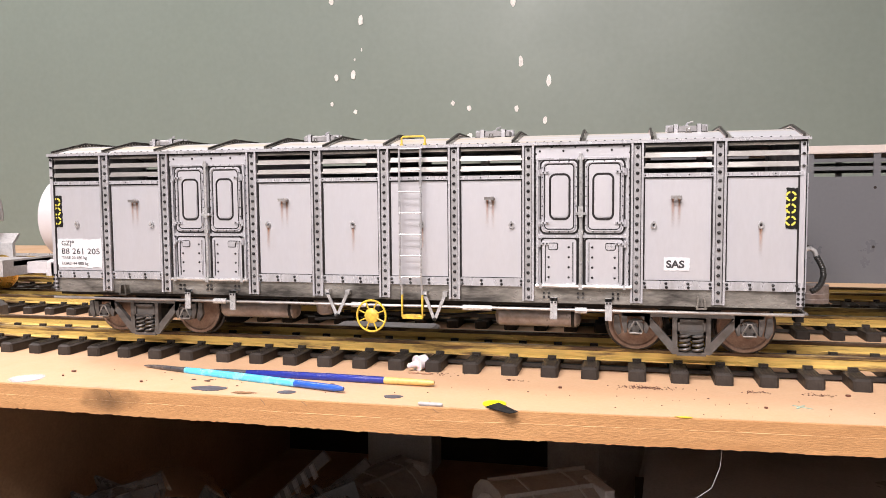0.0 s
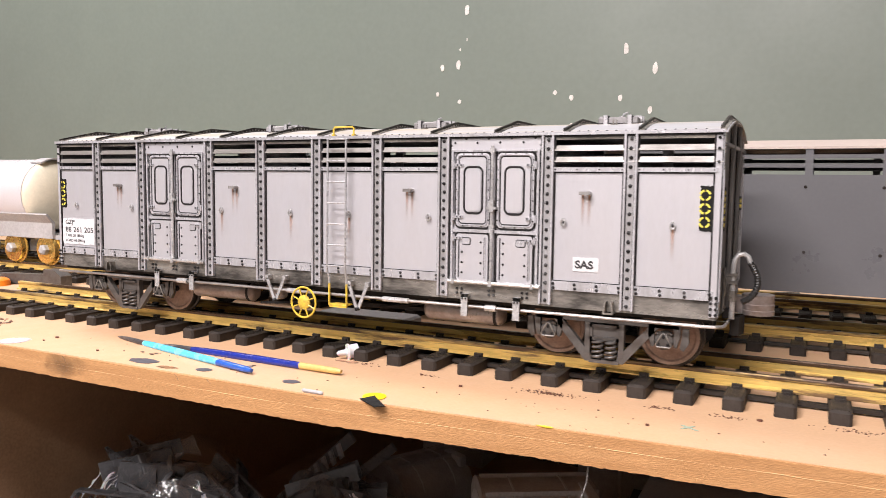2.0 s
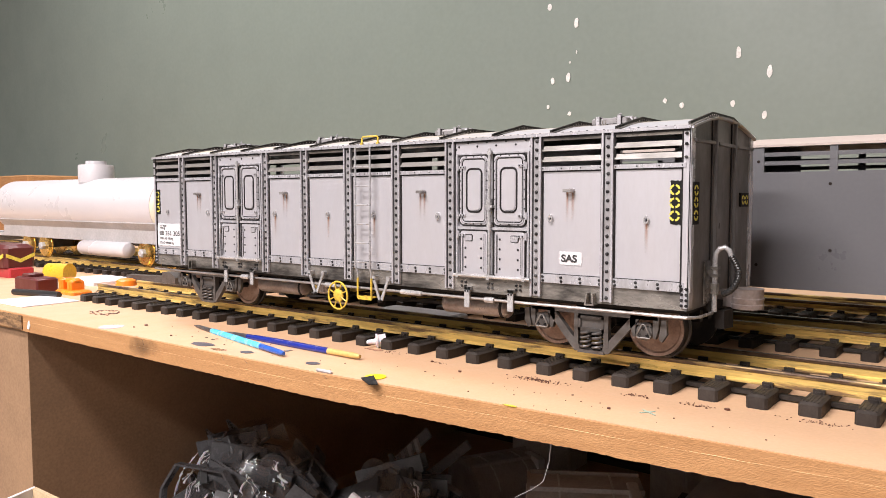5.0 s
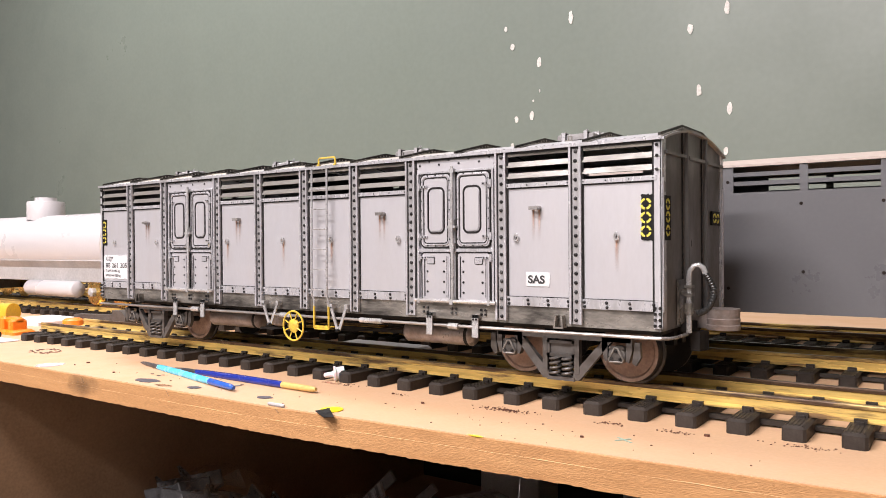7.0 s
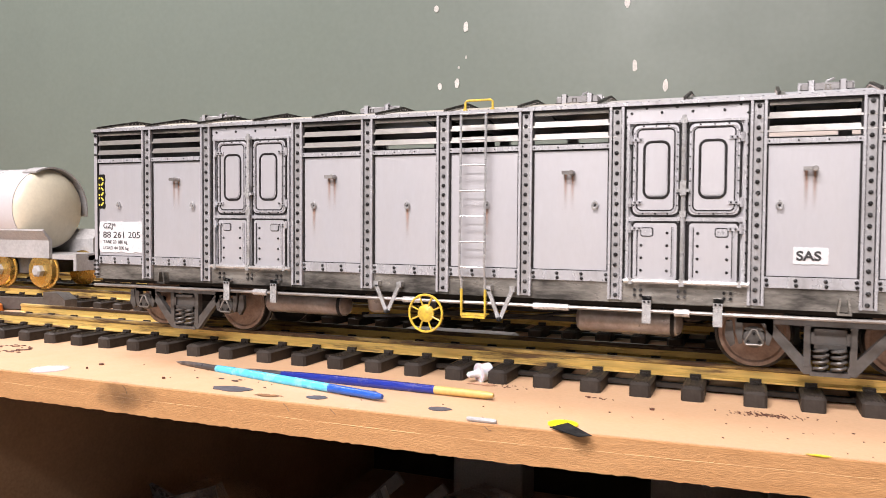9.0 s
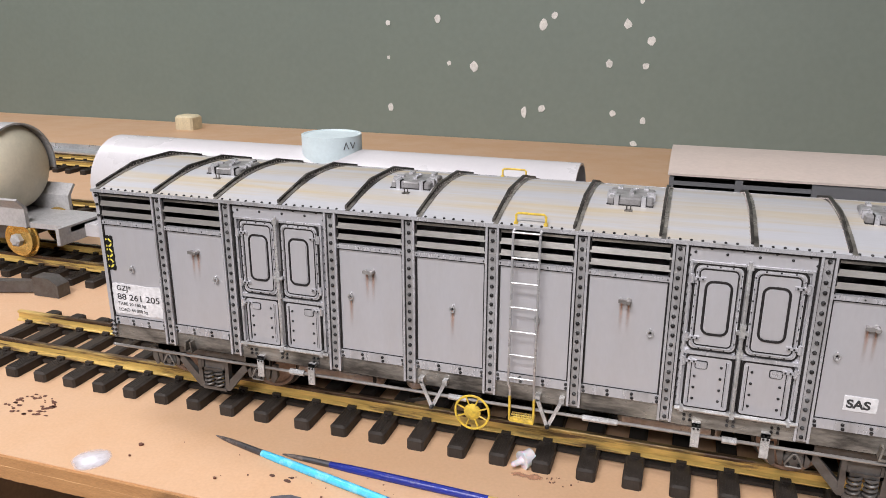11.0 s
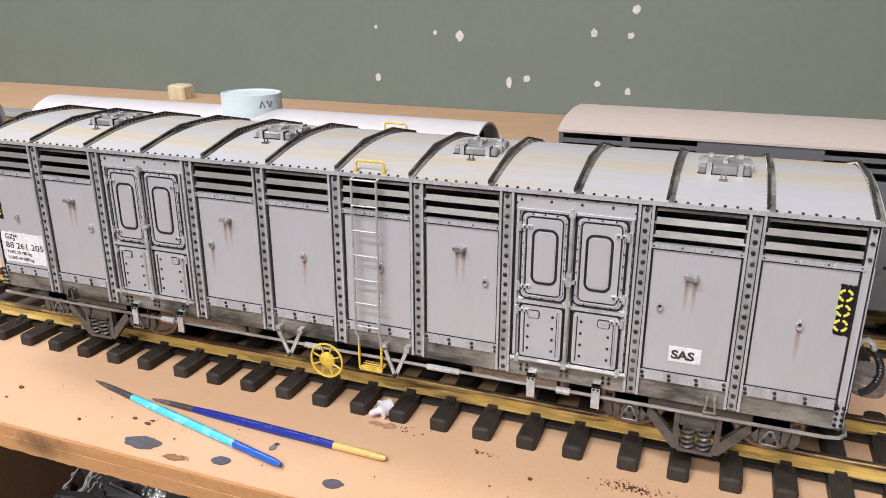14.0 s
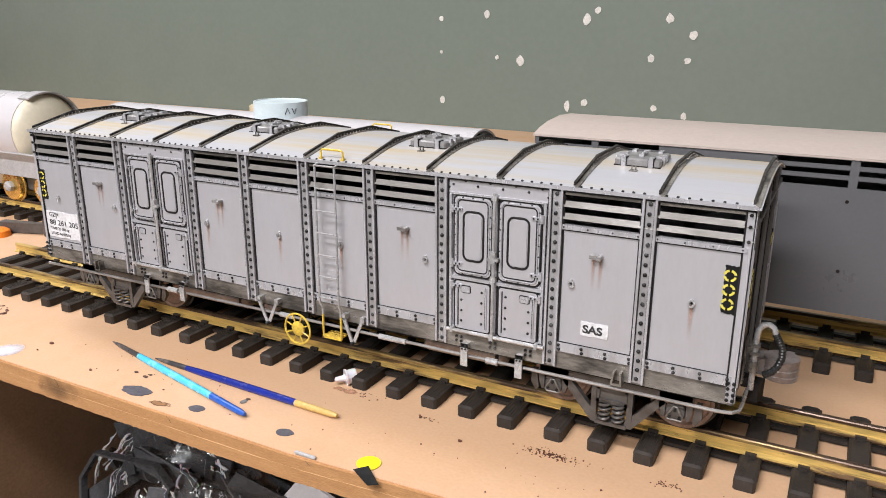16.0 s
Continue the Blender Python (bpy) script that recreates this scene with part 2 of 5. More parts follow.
ROOF = material("roof_paint", (0.43, 0.43, 0.455), 0.48, metal=0.1, spots=(0.47, 0.37, 0.21), amount=0.2, coarse=30, fine=500, stretch=(0.13, 2.2, 1.0), bump=0.04, sharp=0.14, variation=0.03)
RIB = material("dark_roof_rib", (0.03, 0.027, 0.025), 0.45, metal=0.2, spots=(0.16, 0.15, 0.13), amount=0.08, coarse=200, spec=0.15)
INSIDE = material("wagon_inside", (0.035, 0.033, 0.033), 0.8, spec=0.15)
FRAME = material("bogie_grey", (0.105, 0.101, 0.098), 0.42, metal=0.25, spots=(0.08, 0.068, 0.06), amount=0.4, coarse=120)
UNDER = material("underframe_dark", (0.022, 0.02, 0.019), 0.6, coarse=80, spec=0.15)
TANKGREY = material("reservoir_grey", (0.40, 0.36, 0.345), 0.36, metal=0.35, spots=(0.24, 0.19, 0.17), amount=0.4, coarse=60)
RUSTY = material("rusty_wheel", (0.32, 0.23, 0.185), 0.5, metal=0.15, spots=(0.22, 0.14, 0.105), amount=0.45, coarse=150, fine=900)
WHEELRIM = material("wheel_dark", (0.05, 0.045, 0.042), 0.4, metal=0.6)
YELLOW = material("yellow_paint", (0.72, 0.5, 0.06), 0.4, spots=(0.4, 0.27, 0.05), amount=0.3, coarse=300)
MARK_YELLOW = material("marker_yellow", (0.75, 0.65, 0.1), 0.5, coarse=300)
MARK_BLACK = material("marker_black", (0.012, 0.012, 0.012), 0.6, coarse=300, spec=0.15)
DECAL = material("white_decal", (0.71, 0.70, 0.715), 0.4, coarse=60)
LETTER = material("letter_black", (0.04, 0.04, 0.042), 0.5)
BRASS = material("brass_rail", (0.68, 0.475, 0.15), 0.36, metal=0.35, spots=(0.15, 0.09, 0.045), amount=0.22, coarse=90, fine=700, stretch=(0.14, 1, 1.2), bump=0.1, sharp=0.045, variation=0.12)
RAILTOP = material("rail_head_dirt", (0.085, 0.05, 0.03), 0.34, metal=0.4, spots=(0.58, 0.4, 0.14), amount=0.27, coarse=70, stretch=(0.16, 1, 1), sharp=0.07)
SLEEPER = material("brown_plastic_sleeper", (0.030, 0.0245, 0.021), 0.5, spots=(0.046, 0.038, 0.033), amount=0.32, coarse=110, fine=600, stretch=(1.3, 0.8, 1), bump=0.3, random_shade=0.15, spec=0.18)
RUBBER = material("black_rubber", (0.02, 0.02, 0.02), 0.4)
GREY_BODY = material("grey_plastic", (0.106, 0.106, 0.114), 0.42, spots=(0.12, 0.12, 0.125), amount=0.4, coarse=8, bump=0.03, sharp=0.3, variation=0.03)
PINK_ROOF = material("dusty_roof", (0.52, 0.435, 0.38), 0.6, spots=(0.41, 0.35, 0.32), amount=0.4, coarse=14, stretch=(0.8, 1, 1), sharp=0.4, variation=0.04)
WHITE_TANK = material("white_pipe", (0.55, 0.535, 0.55), 0.3, spots=(0.52, 0.495, 0.51), coarse=5, bump=0.02, sharp=0.3, variation=0.02)
CREAM = material("cream_plastic", (0.72, 0.66, 0.52), 0.4, coarse=20, bump=0.02, variation=0.03)
PALE_GREY = material("pale_grey_plastic", (0.42, 0.41, 0.41), 0.45, coarse=20, bump=0.03)
PALE_BLUE = material("pale_blue_plastic", (0.66, 0.76, 0.79), 0.4, coarse=20, bump=0.02, variation=0.03)
BRASS_BRIGHT = material("turned_brass", (0.8, 0.55, 0.18), 0.25, metal=0.9, coarse=60)
RUST = faded(material("rust_streak", (0.44, 0.24, 0.16), 0.7, spots=(0.36, 0.2, 0.13), coarse=300, stretch=(3, 1, 0.3)), 0.8)

# ---- room ----
wall_n = solo("wall_north", Geo().box(-3.2, 3.2, 1.12, 1.22, -0.8, 1.8), WALL, "grey-green painted wall with chipped white spots", "wall", kind="structure")
solo("wall_south", Geo().box(-3.2, 3.2, -2.7, -2.6, -0.8, 1.8), ROOM, "plain light painted room wall", "wall", kind="structure")
solo("wall_west", Geo().box(-3.3, -3.2, -2.7, 1.22, -0.8, 1.8), ROOM, "plain light painted room wall", "wall", kind="structure")
solo("wall_east", Geo().box(3.2, 3.3, -2.7, 1.22, -0.8, 1.8), ROOM, "plain light painted room wall", "wall", kind="structure")
solo("ceiling", Geo().box(-3.3, 3.3, -2.7, 1.22, 1.8, 1.9), ROOM, "plain white painted ceiling", "ceiling", kind="structure")
solo("floor", Geo().box(-3.3, 3.3, -2.7, 1.22, -0.9, -0.8), FLOOR, "plain dark workshop floor", "floor", kind="structure")


def chip(x, z, w, h, seed):
    """A spot where the paint has come off the wall."""
    r = random.Random(seed)
    n = 11
    poly = []
    for i in range(n):
        a, k = 2 * math.pi * i / n, r.uniform(0.8, 1.15)
        poly.append((x + w * k * math.cos(a), z + h * k * math.sin(a)))
    return part("paint_chip", Geo().prism("y", poly, 1.1185, 1.1195), PLASTER, wall_n)


# ---- bench ----
bench = thing("workbench", "wooden workbench with a bare board top and open shelf", "workbench", (0, 0, -0.8))
def front(x):
    """The board's front edge, which is cut a little askew."""
    return -0.0735 + 0.055 * min(max(x - 0.29, 0), 0.74)


part("benchtop", Geo().prism("z", [(-2.4, front(-2.4)), (0.29, front(0.29)), (1.03, front(1.03)), (2.4, front(2.4)), (2.4, 1.118), (-2.4, 1.118)], -0.0155, 0), BOARD, bench, "stained bare board top")
rag, xs = Geo(), [-0.9 + i * 2.2 / 900 for i in range(901)]
rr_ = random.Random(3)
low = [(x, -0.0158 + rr_.uniform(-0.0004, 0.0003)) for x in xs]
rag.add([(x, front(x) - 0.002, z) for x, z in low] + [(x, front(x) - 0.002, -0.0004) for x, z in low] + [(x, front(x), z) for x, z in low] + [(x, front(x), -0.0004) for x, z in low],
        [f for i in range(900) for f in ((i, i + 1, 902 + i, 901 + i), (i + 1802, i + 2703, i + 2704, i + 1803), (i + 901, i + 902, i + 2704, i + 2703), (i, i + 1802, i + 1803, i + 1))])
part("board_edge", rag, BOARD_EDGE, bench, "raw sawn brown board edge")
ROUGH = material("torn_board_end", (0.34, 0.19, 0.085), 0.85, spots=(0.12, 0.065, 0.03), amount=0.42, coarse=120, fine=700, stretch=(0.6, 1, 2.2), bump=0.9, variation=0.2, sharp=0.1)
part("torn_edge", Geo().box(-0.62, -0.108, front(-0.2) - 0.0033, front(-0.2) - 0.0021, -0.0145, -0.0012), ROUGH, bench, "torn rough end of the next board")
part("paint_chip", Geo().prism("y", [(-0.0985, -0.0125), (-0.0945, -0.0130), (-0.0925, -0.0088), (-0.0945, -0.0045), (-0.0965, -0.0062)], front(-0.1) - 0.0026, front(-0.1) - 0.0021), PLASTER, bench, "white chip on the board edge")
part("side_panel", Geo().box(-0.23, -0.109, -0.071, 1.1, -0.8, -0.0175), BROWN_BOARD, bench, "brown side panel")
part("shelf_board", Geo().box(-0.109, 1.6, -0.022, 1.1, -0.3, -0.282), BROWN_BOARD, bench)
# the shelf's deep shade is put into this panel's near-black colour
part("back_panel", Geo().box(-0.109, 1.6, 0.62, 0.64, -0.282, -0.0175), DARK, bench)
part("side_panel", Geo().box(1.6, 1.618, -0.03, 1.1, -0.8, -0.0175), BROWN_BOARD, bench)


for z in (-0.0068,):
    r2 = random.Random(int(-z * 1e5))
    ly = [(x, front(x) - 0.00202, z + r2.uniform(-0.0002, 0.0002) - 0.0006 * math.sin(x * 9)) for x in [-0.6 + 0.012 * i for i in range(140)]]
    part("lamination", Geo().tube(ly, [0.00006 + 0.00022 * r2.random() ** 2 for _ in ly], 5), PALE_EDGE, bench, "pale layer line in the board edge")


# ---- tracks ----
def track(x0, x1, yc, start):
    """Rails on sections of eleven sleepers; start is where one section's first sleeper begins."""
    t = thing("railway_track", "brass rails on dark brown plastic sleepers", "track", (x0, yc, 0), "tracks")
    for s in (-1, 1):
        y = yc + s * 0.0231
        prof = [(-0.0034, 0.0076), (0.0034, 0.0076), (0.0034, 0.0084), (0.0011, 0.0097), (0.0011, 0.0132), (-0.0011, 0.0132), (-0.0011, 0.0097), (-0.0034, 0.0084)]
        rail = part("rail", Geo().prism("x", [(y + a, b) for a, b in prof], x0, x1), BRASS, t, "tarnished brass rail")
        part("rail_head", Geo().prism("x", [(y - 0.0011, 0.0132), (y + 0.0011, 0.0132), (y + 0.0019, 0.0138), (y + 0.0019, 0.0152), (y + 0.0014, 0.0158), (y - 0.0014, 0.0158), (y - 0.0019, 0.0152), (y - 0.0019, 0.0138)], x0, x1), RAILTOP, rail, "dirty brown rail head")
    first_section = start - 0.283 * math.floor((start - x0) / 0.283)
    places = [first_section + 0.283 * j + 0.0254 * i + 0.0055 for j in range(-1, int((x1 - x0) / 0.283) + 2) for i in range(11)]
    places = [p for p in places if x0 < p - 0.005 and p + 0.006 < x1]
    g, sx = Geo(), places[0]
    g.cbox(sx - 0.0054, sx + 0.0054, yc - 0.0492, yc + 0.0492, 0, 0.0074, 0.0013)
    for k in range(5):
        a = sx - 0.0036 + 0.0018 * k
        g.box(a - 0.0003, a + 0.0003, yc - 0.0476, yc - 0.031, 0.0072, 0.00765)
    for s in (-1, 1):
        for k in (-1, 1):
            y = yc + s * 0.0231 + k * 0.0052
            g.box(sx - 0.0028, sx + 0.0028, min(y, y - k * 0.0022), max(y, y - k * 0.0022), 0.0070, 0.0098)
            g.box(sx - 0.0016, sx + 0.0016, min(y + k * 0.0016, y), max(y + k * 0.0016, y), 0.0070, 0.0087)
    first = part("sleeper", g, SLEEPER, t)
    for p in places[1:]:
        again(first, p - sx)
    g = Geo()
    for s in (-1, 1):
        y = yc + s * 0.0231
        g.box(x0 + 0.004, x1 - 0.004, y - 0.0024, y + 0.0024, 0.0012, 0.0034)
    part("tie_strip", g, SLEEPER, t, "thin plastic strip between the sleepers")
    return t


track(-0.1674, 1.25, 0.0552, -0.160)
track(-1.6, 1.6, 0.2195, 0.535)
track(-1.6, 1.6, 0.375, 0.41)
track(-1.9, 0.12, 0.63, 0.0)

# ---- the silver wagon ----
XL, XR, YB, ZB, ZE = -0.001, 0.5035, 0.111, 0.0485, 0.1472
POSTS = [0.0445, 0.0917, 0.1585, 0.205, 0.2515, 0.298, 0.345, 0.4103, 0.457]
EDGES = [XL + 0.001, *POSTS, XR + 0.001]
wagon = thing("model_goods_wagon", "weathered silver model louvre-sided goods wagon on brass track", "model wagon", (0.25, 0.0552, 0.0158))


def door_bay(i):
    return i in (2, 7)


def wagon_side(front):
    """One long side: panels, slats, posts, strips and rivets. front=False mirrors it to the far side."""
    def Y(y):
        return y if front else YB - y
    d = Vector((0, -1 if front else 1, 0))
    for i in range(10):
        a, b = EDGES[i] + 0.0026, EDGES[i + 1] - 0.0026
        if door_bay(i):
            if not front:
                part("panel", Geo().box(a - 0.003, b + 0.003, min(Y(0), Y(0.0015)), max(Y(0), Y(0.0015)), 0.0585, ZE), SILVER, wagon)
            continue
        p = part("panel", Geo().box(a - 0.003, b + 0.003, min(Y(0), Y(0.0015)), max(Y(0), Y(0.0015)), 0.0585, 0.127), SILVER, wagon)
        for z0, z1 in ((0.0637, 0.0642), (0.1249, 0.1257)):
            part("seam", Geo().box(a, b, min(Y(-0.0004), Y(0)), max(Y(-0.0004), Y(0)), z0, z1), WASH, p, "black wash in the seam")
        for z in (0.1389, 0.1326):
            poly = [(Y(-0.0010), z - 0.0016), (Y(-0.0002), z - 0.0018), (Y(0.0008), z + 0.0012), (Y(0.0001), z + 0.0014)]
            part("louvre_slat", Geo().prism("x", poly, a - 0.002, b + 0.002), SLAT, wagon)
        g = Geo().box(a, b, min(Y(-0.0013), Y(0.0016)), max(Y(-0.0013), Y(0.0016)), 0.1257, 0.1281)
        part("louvre_sill", g, SILVER_EDGE, wagon)
        part("top_rail", Geo().box(a - 0.002, b + 0.002, min(Y(-0.0006), Y(0.0016)), max(Y(-0.0006), Y(0.0016)), 0.1434, ZE), GRIMY, wagon)
        strip = part("rivet_strip", Geo().box(a, b, min(Y(-0.0009), Y(0)), max(Y(-0.0009), Y(0)), 0.0587, 0.0638), SILVER_EDGE, wagon)
        if front:
            g, n = Geo(), 4
            for k in range(n):
                x = a + 0.002 + (b - a - 0.004) * k / (n - 1)
                g.rivet((x, -0.0009, 0.0622), d, 0.0010).rivet((x + 0.0003, -0.0009, 0.0599), d, 0.0010)
                g.rivet((x, -0.0013, 0.1269), d, 0.0005, 6)
            part("rivets", g, RIVET, strip)
    for i, x in enumerate(EDGES):
        corner = i in (0, 10)
        w = 0.0042 if corner else 0.0034
        xa, xb = (XL, XL + 0.0032) if i == 0 else (XR - 0.0036, XR + 0.0006) if i == 10 else (x - w, x + w)
        g = Geo().box(xa, xb, min(Y(-0.0008), Y(0.0015)), max(Y(-0.0008), Y(0.0015)), 0.0500, ZE)
        post = part("post", g, SILVER if corner else CHANNEL, wagon)
        if not corner:
            for k in (-1, 1):
                c = x + k * 0.0030
                part("post_flange", Geo().box(c - 0.0006, c + 0.0006, min(Y(-0.0022), Y(0)), max(Y(-0.0022), Y(0)), 0.0500, ZE), SILVER_EDGE, post, "rubbed bright flange")
        if front:
            g = Geo()
            for k in (-1, 1):
                if not corner:
                    g.box(x + k * 0.0040 - 0.0005, x + k * 0.0040 + 0.0005, -0.0006, 0, 0.0585, 0.1465)
                    g.box(x + k * 0.0022 - 0.00022, x + k * 0.0022 + 0.00022, -0.0010, 0, 0.051, 0.1465)
            if corner:
                q = xb if i == 0 else xa
                g.box(q - 0.00042, q + 0.00042, -0.0011, 0, 0.0585, 0.1465)
            part("seam", g, WASH, post, "black wash in the seams")
            g = Geo()
            if not corner:
                for k in range(19):
                    g.rivet((x + random.uniform(-0.0002, 0.0002), -0.0008, 0.0522 + 0.00507 * k), d, 0.0012)
                if i in (2, 3, 7, 8):
                    for k in range(18):
                        g.rivet((x + (0.0046 if i in (2, 7) else -0.0046), -0.0002, 0.054 + 0.0051 * k), d, 0.0007)
            else:
                q = (xa + xb) / 2
                for z in (0.131, 0.138, 0.1435, 0.146):
                    g.bolt((q, -0.0008, z), d, 0.0009)
                for z in (0.0515, 0.0545, 0.0575, 0.0605):
                    g.bolt((q - 0.0013, -0.0008, z), d, 0.0009).bolt((q + 0.0013, -0.0008, z), d, 0.0009)
            part("rivets", g, RIVET, post)
    part("sole_bar", Geo().box(XL + 0.001, XR - 0.001, min(Y(0.0004), Y(0.004)), max(Y(0.0004), Y(0.004)), ZB, 0.0588), GRIMY, wagon, "grimy lower side beam")


wagon_side(True)
wagon_side(False)

# floor, ends and inside
part("underframe", Geo().box(XL + 0.002, XR - 0.002, 0.004, YB - 0.004, 0.0462, 0.0487).box(0.01, 0.495, 0.045, 0.051, 0.036, 0.0462).box(0.01, 0.495, 0.06, 0.066, 0.036, 0.0462), UNDER, wagon, "dark underframe beams")
part("floor_inside", Geo().box(XL + 0.003, XR - 0.003, 0.0042, YB - 0.0042, 0.0588, 0.0605), INSIDE, wagon)
part("inner_wall", Geo().box(0.243, 0.246, 0.006, YB - 0.006, 0.0605, 0.1465), INSIDE, wagon)

ROOFLINE = [(-0.0016, 0.1472), (0.006, 0.1491), (0.014, 0.1510), (0.024, 0.1530), (0.036, 0.1547), (0.046, 0.1554), (0.0555, 0.1557)]
ROOFLINE += [(YB - y, z) for y, z in ROOFLINE[-2::-1]]
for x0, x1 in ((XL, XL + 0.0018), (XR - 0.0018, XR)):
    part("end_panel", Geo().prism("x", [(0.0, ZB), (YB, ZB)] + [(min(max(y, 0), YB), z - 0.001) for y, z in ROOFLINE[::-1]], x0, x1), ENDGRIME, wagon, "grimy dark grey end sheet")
e = Geo()
for y in (0.038, 0.073):
    e.box(XR, XR + 0.0024, y - 0.0008, y + 0.0008, 0.0485, 0.154).box(XR, XR + 0.0006, y - 0.004, y + 0.004, 0.0485, 0.154)
e.box(XR, XR + 0.0022, 0.004, 0.035, 0.1395, 0.1412).box(XR, XR + 0.0022, 0.041, 0.07, 0.1395, 0.1412).box(XR, XR + 0.0022, 0.076, 0.108, 0.1395, 0.1412)
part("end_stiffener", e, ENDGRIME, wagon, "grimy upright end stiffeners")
part("end_seam", Geo().box(XR, XR + 0.0007, 0.0333, 0.0339, 0.05, 0.1535).box(XR, XR + 0.0007, 0.0421, 0.0427, 0.05, 0.1535).box(XR, XR + 0.0007, 0.0683, 0.0689, 0.05, 0.1535).box(XR, XR + 0.0007, 0.0771, 0.0777, 0.05, 0.1535), WASH, wagon)
for y0 in (-0.0008, YB - 0.0055):
    part("corner_angle", Geo().box(XR, XR + 0.0009, y0, y0 + 0.0063, 0.05, 0.1478), SILVER_EDGE, wagon)

# roof
roof = part("roof", Geo().rings([[(x, y, z) for y, z in ROOFLINE] + [(x, y, z - 0.0012) for y, z in ROOFLINE[::-1]] for x in (XL - 0.001, XR + 0.0024)]), ROOF, wagon, "pale grey curved roof with yellow stains", 50)
for side in (-1, 1):
    y0 = -0.0024 if side < 0 else YB + 0.0012
    part("eave_strip", Geo().box(XL - 0.001, XR + 0.001, y0, y0 + 0.0012, 0.1460, 0.1478), SILVER_EDGE, roof)
part("eave_wash", Geo().box(XL, XR, -0.0014, -0.0002, 0.1449, 0.1459), WASH, roof, "black wash under the eave")
g = Geo()
for k in range(97):
    if k % 8:
        g.rivet((XL + 0.002 + k * 0.00520, 0.0004, 0.1478), (0, -0.35, 1), 0.0008, 6)
part("eave_rivets", g, RIVET, roof)
RIBLINE = [(0.0012, 0.1490), (0.0335, 0.1564), (0.0365, 0.1571), (YB - 0.0365, 0.1571), (YB - 0.0335, 0.1564), (YB - 0.0012, 0.1490)]


def roof_rib(x):
    g = Geo()
    g.rings([[(x - 0.0012, y, z - 0.0035 if 0.01 < y < 0.1 else z - 0.001), (x - 0.0012, y, z + 0.0009), (x + 0.0002, y, z + 0.0009), (x + 0.0002, y, z - 0.0035 if 0.01 < y < 0.1 else z - 0.001)] for y, z in RIBLINE])
    skin = [(y, z) for y, z in ROOFLINE]
    rib = part("roof_rib", g, RIB, roof, "dark riveted roof rib")
    part("rib_foot", Geo().rings([[(x, y, z), (x, y, z + 0.0007), (x + 0.0022, y, z + 0.0007), (x + 0.0022, y, z)] for y, z in skin]), GRIMY, rib, "worn grey flange of the rib")
    g = Geo()
    for (ya, za), (yb, zb) in zip(RIBLINE[:-1], RIBLINE[1:]):
        n = max(1, round((yb - ya) / 0.0036))
        for k in range(n):
            t = (k + 0.5) / n
            g.rivet((x - 0.0012, ya + (yb - ya) * t, za + (zb - za) * t - 0.0008), (-1, 0, 0), 0.00055, 6)
            g.rivet((x + 0.0002, ya + (yb - ya) * t, za + (zb - za) * t - 0.0008), (1, 0, 0), 0.00055, 6)
    part("rivets", g, TANKGREY, rib)


for k in range(13):
    roof_rib(XL + 0.0015 + k * (XR - XL - 0.0020) / 12)


def roof_hatch(x):
    y0, y1, z = 0.0330, 0.0580, 0.1543
    h = part("roof_hatch", Geo().cbox(x - 0.0118, x + 0.0118, y0, y1, z - 0.001, z + 0.0040, 0.0008), HATCH, roof, "raised grey roof hatch with clamps")
    for dx in (-0.007, 0.007):
        part("clamp", Geo().box(x + dx - 0.0012, x + dx + 0.0012, y0 - 0.0012, y0 + 0.004, z - 0.0005, z + 0.0050), SILVER_EDGE, h)
        part("clamp", Geo().box(x + dx - 0.0012, x + dx + 0.0012, y1 - 0.004, y1 + 0.0012, z - 0.0005, z + 0.0050), SILVER_EDGE, h)
        part("clamp_wash", Geo().box(x + dx - 0.0015, x + dx + 0.0015, y0 - 0.0009, y0 + 0.0044, z - 0.0005, z + 0.0045), WASH, h)
    for dy in (0.006, 0.012):
        part("clamp", Geo().box(x - 0.0126, x - 0.008, y0 + dy, y0 + dy + 0.002, z + 0.001, z + 0.0050), SILVER_EDGE, h)
        part("clamp", Geo().box(x + 0.008, x + 0.0126, y0 + dy, y0 + dy + 0.002, z + 0.001, z + 0.0050), SILVER_EDGE, h)
    part("hatch_wash", Geo().box(x - 0.0121, x + 0.0121, y0 - 0.0006, y1 + 0.0006, z - 0.0012, z + 0.0004), WASH, h, "black wash round the hatch")
    part("lever", Geo().box(x - 0.0012, x + 0.0012, y0 + 0.008, y0 + 0.018, z + 0.0040, z + 0.0052).tube([(x, y0 + 0.012, z + 0.005), (x + 0.001, y0 + 0.011, z + 0.0065), (x + 0.004, y0 + 0.009, z + 0.0072)], 0.0006, 6), SILVER_EDGE, h)
    yy, zz = 0.0265, 0.1530
    part("roof_loop", Geo().tube([(x - 0.001, yy, zz), (x - 0.001, yy, zz + 0.003), (x + 0.001, yy, zz + 0.003), (x + 0.001, yy, zz)], 0.0004, 6).box(x - 0.002, x + 0.002, yy - 0.002, yy + 0.001, zz - 0.001, zz + 0.0007), GRIMY, roof)


for x in (0.4410, 0.3172, 0.1935, 0.0698):
    roof_hatch(x)


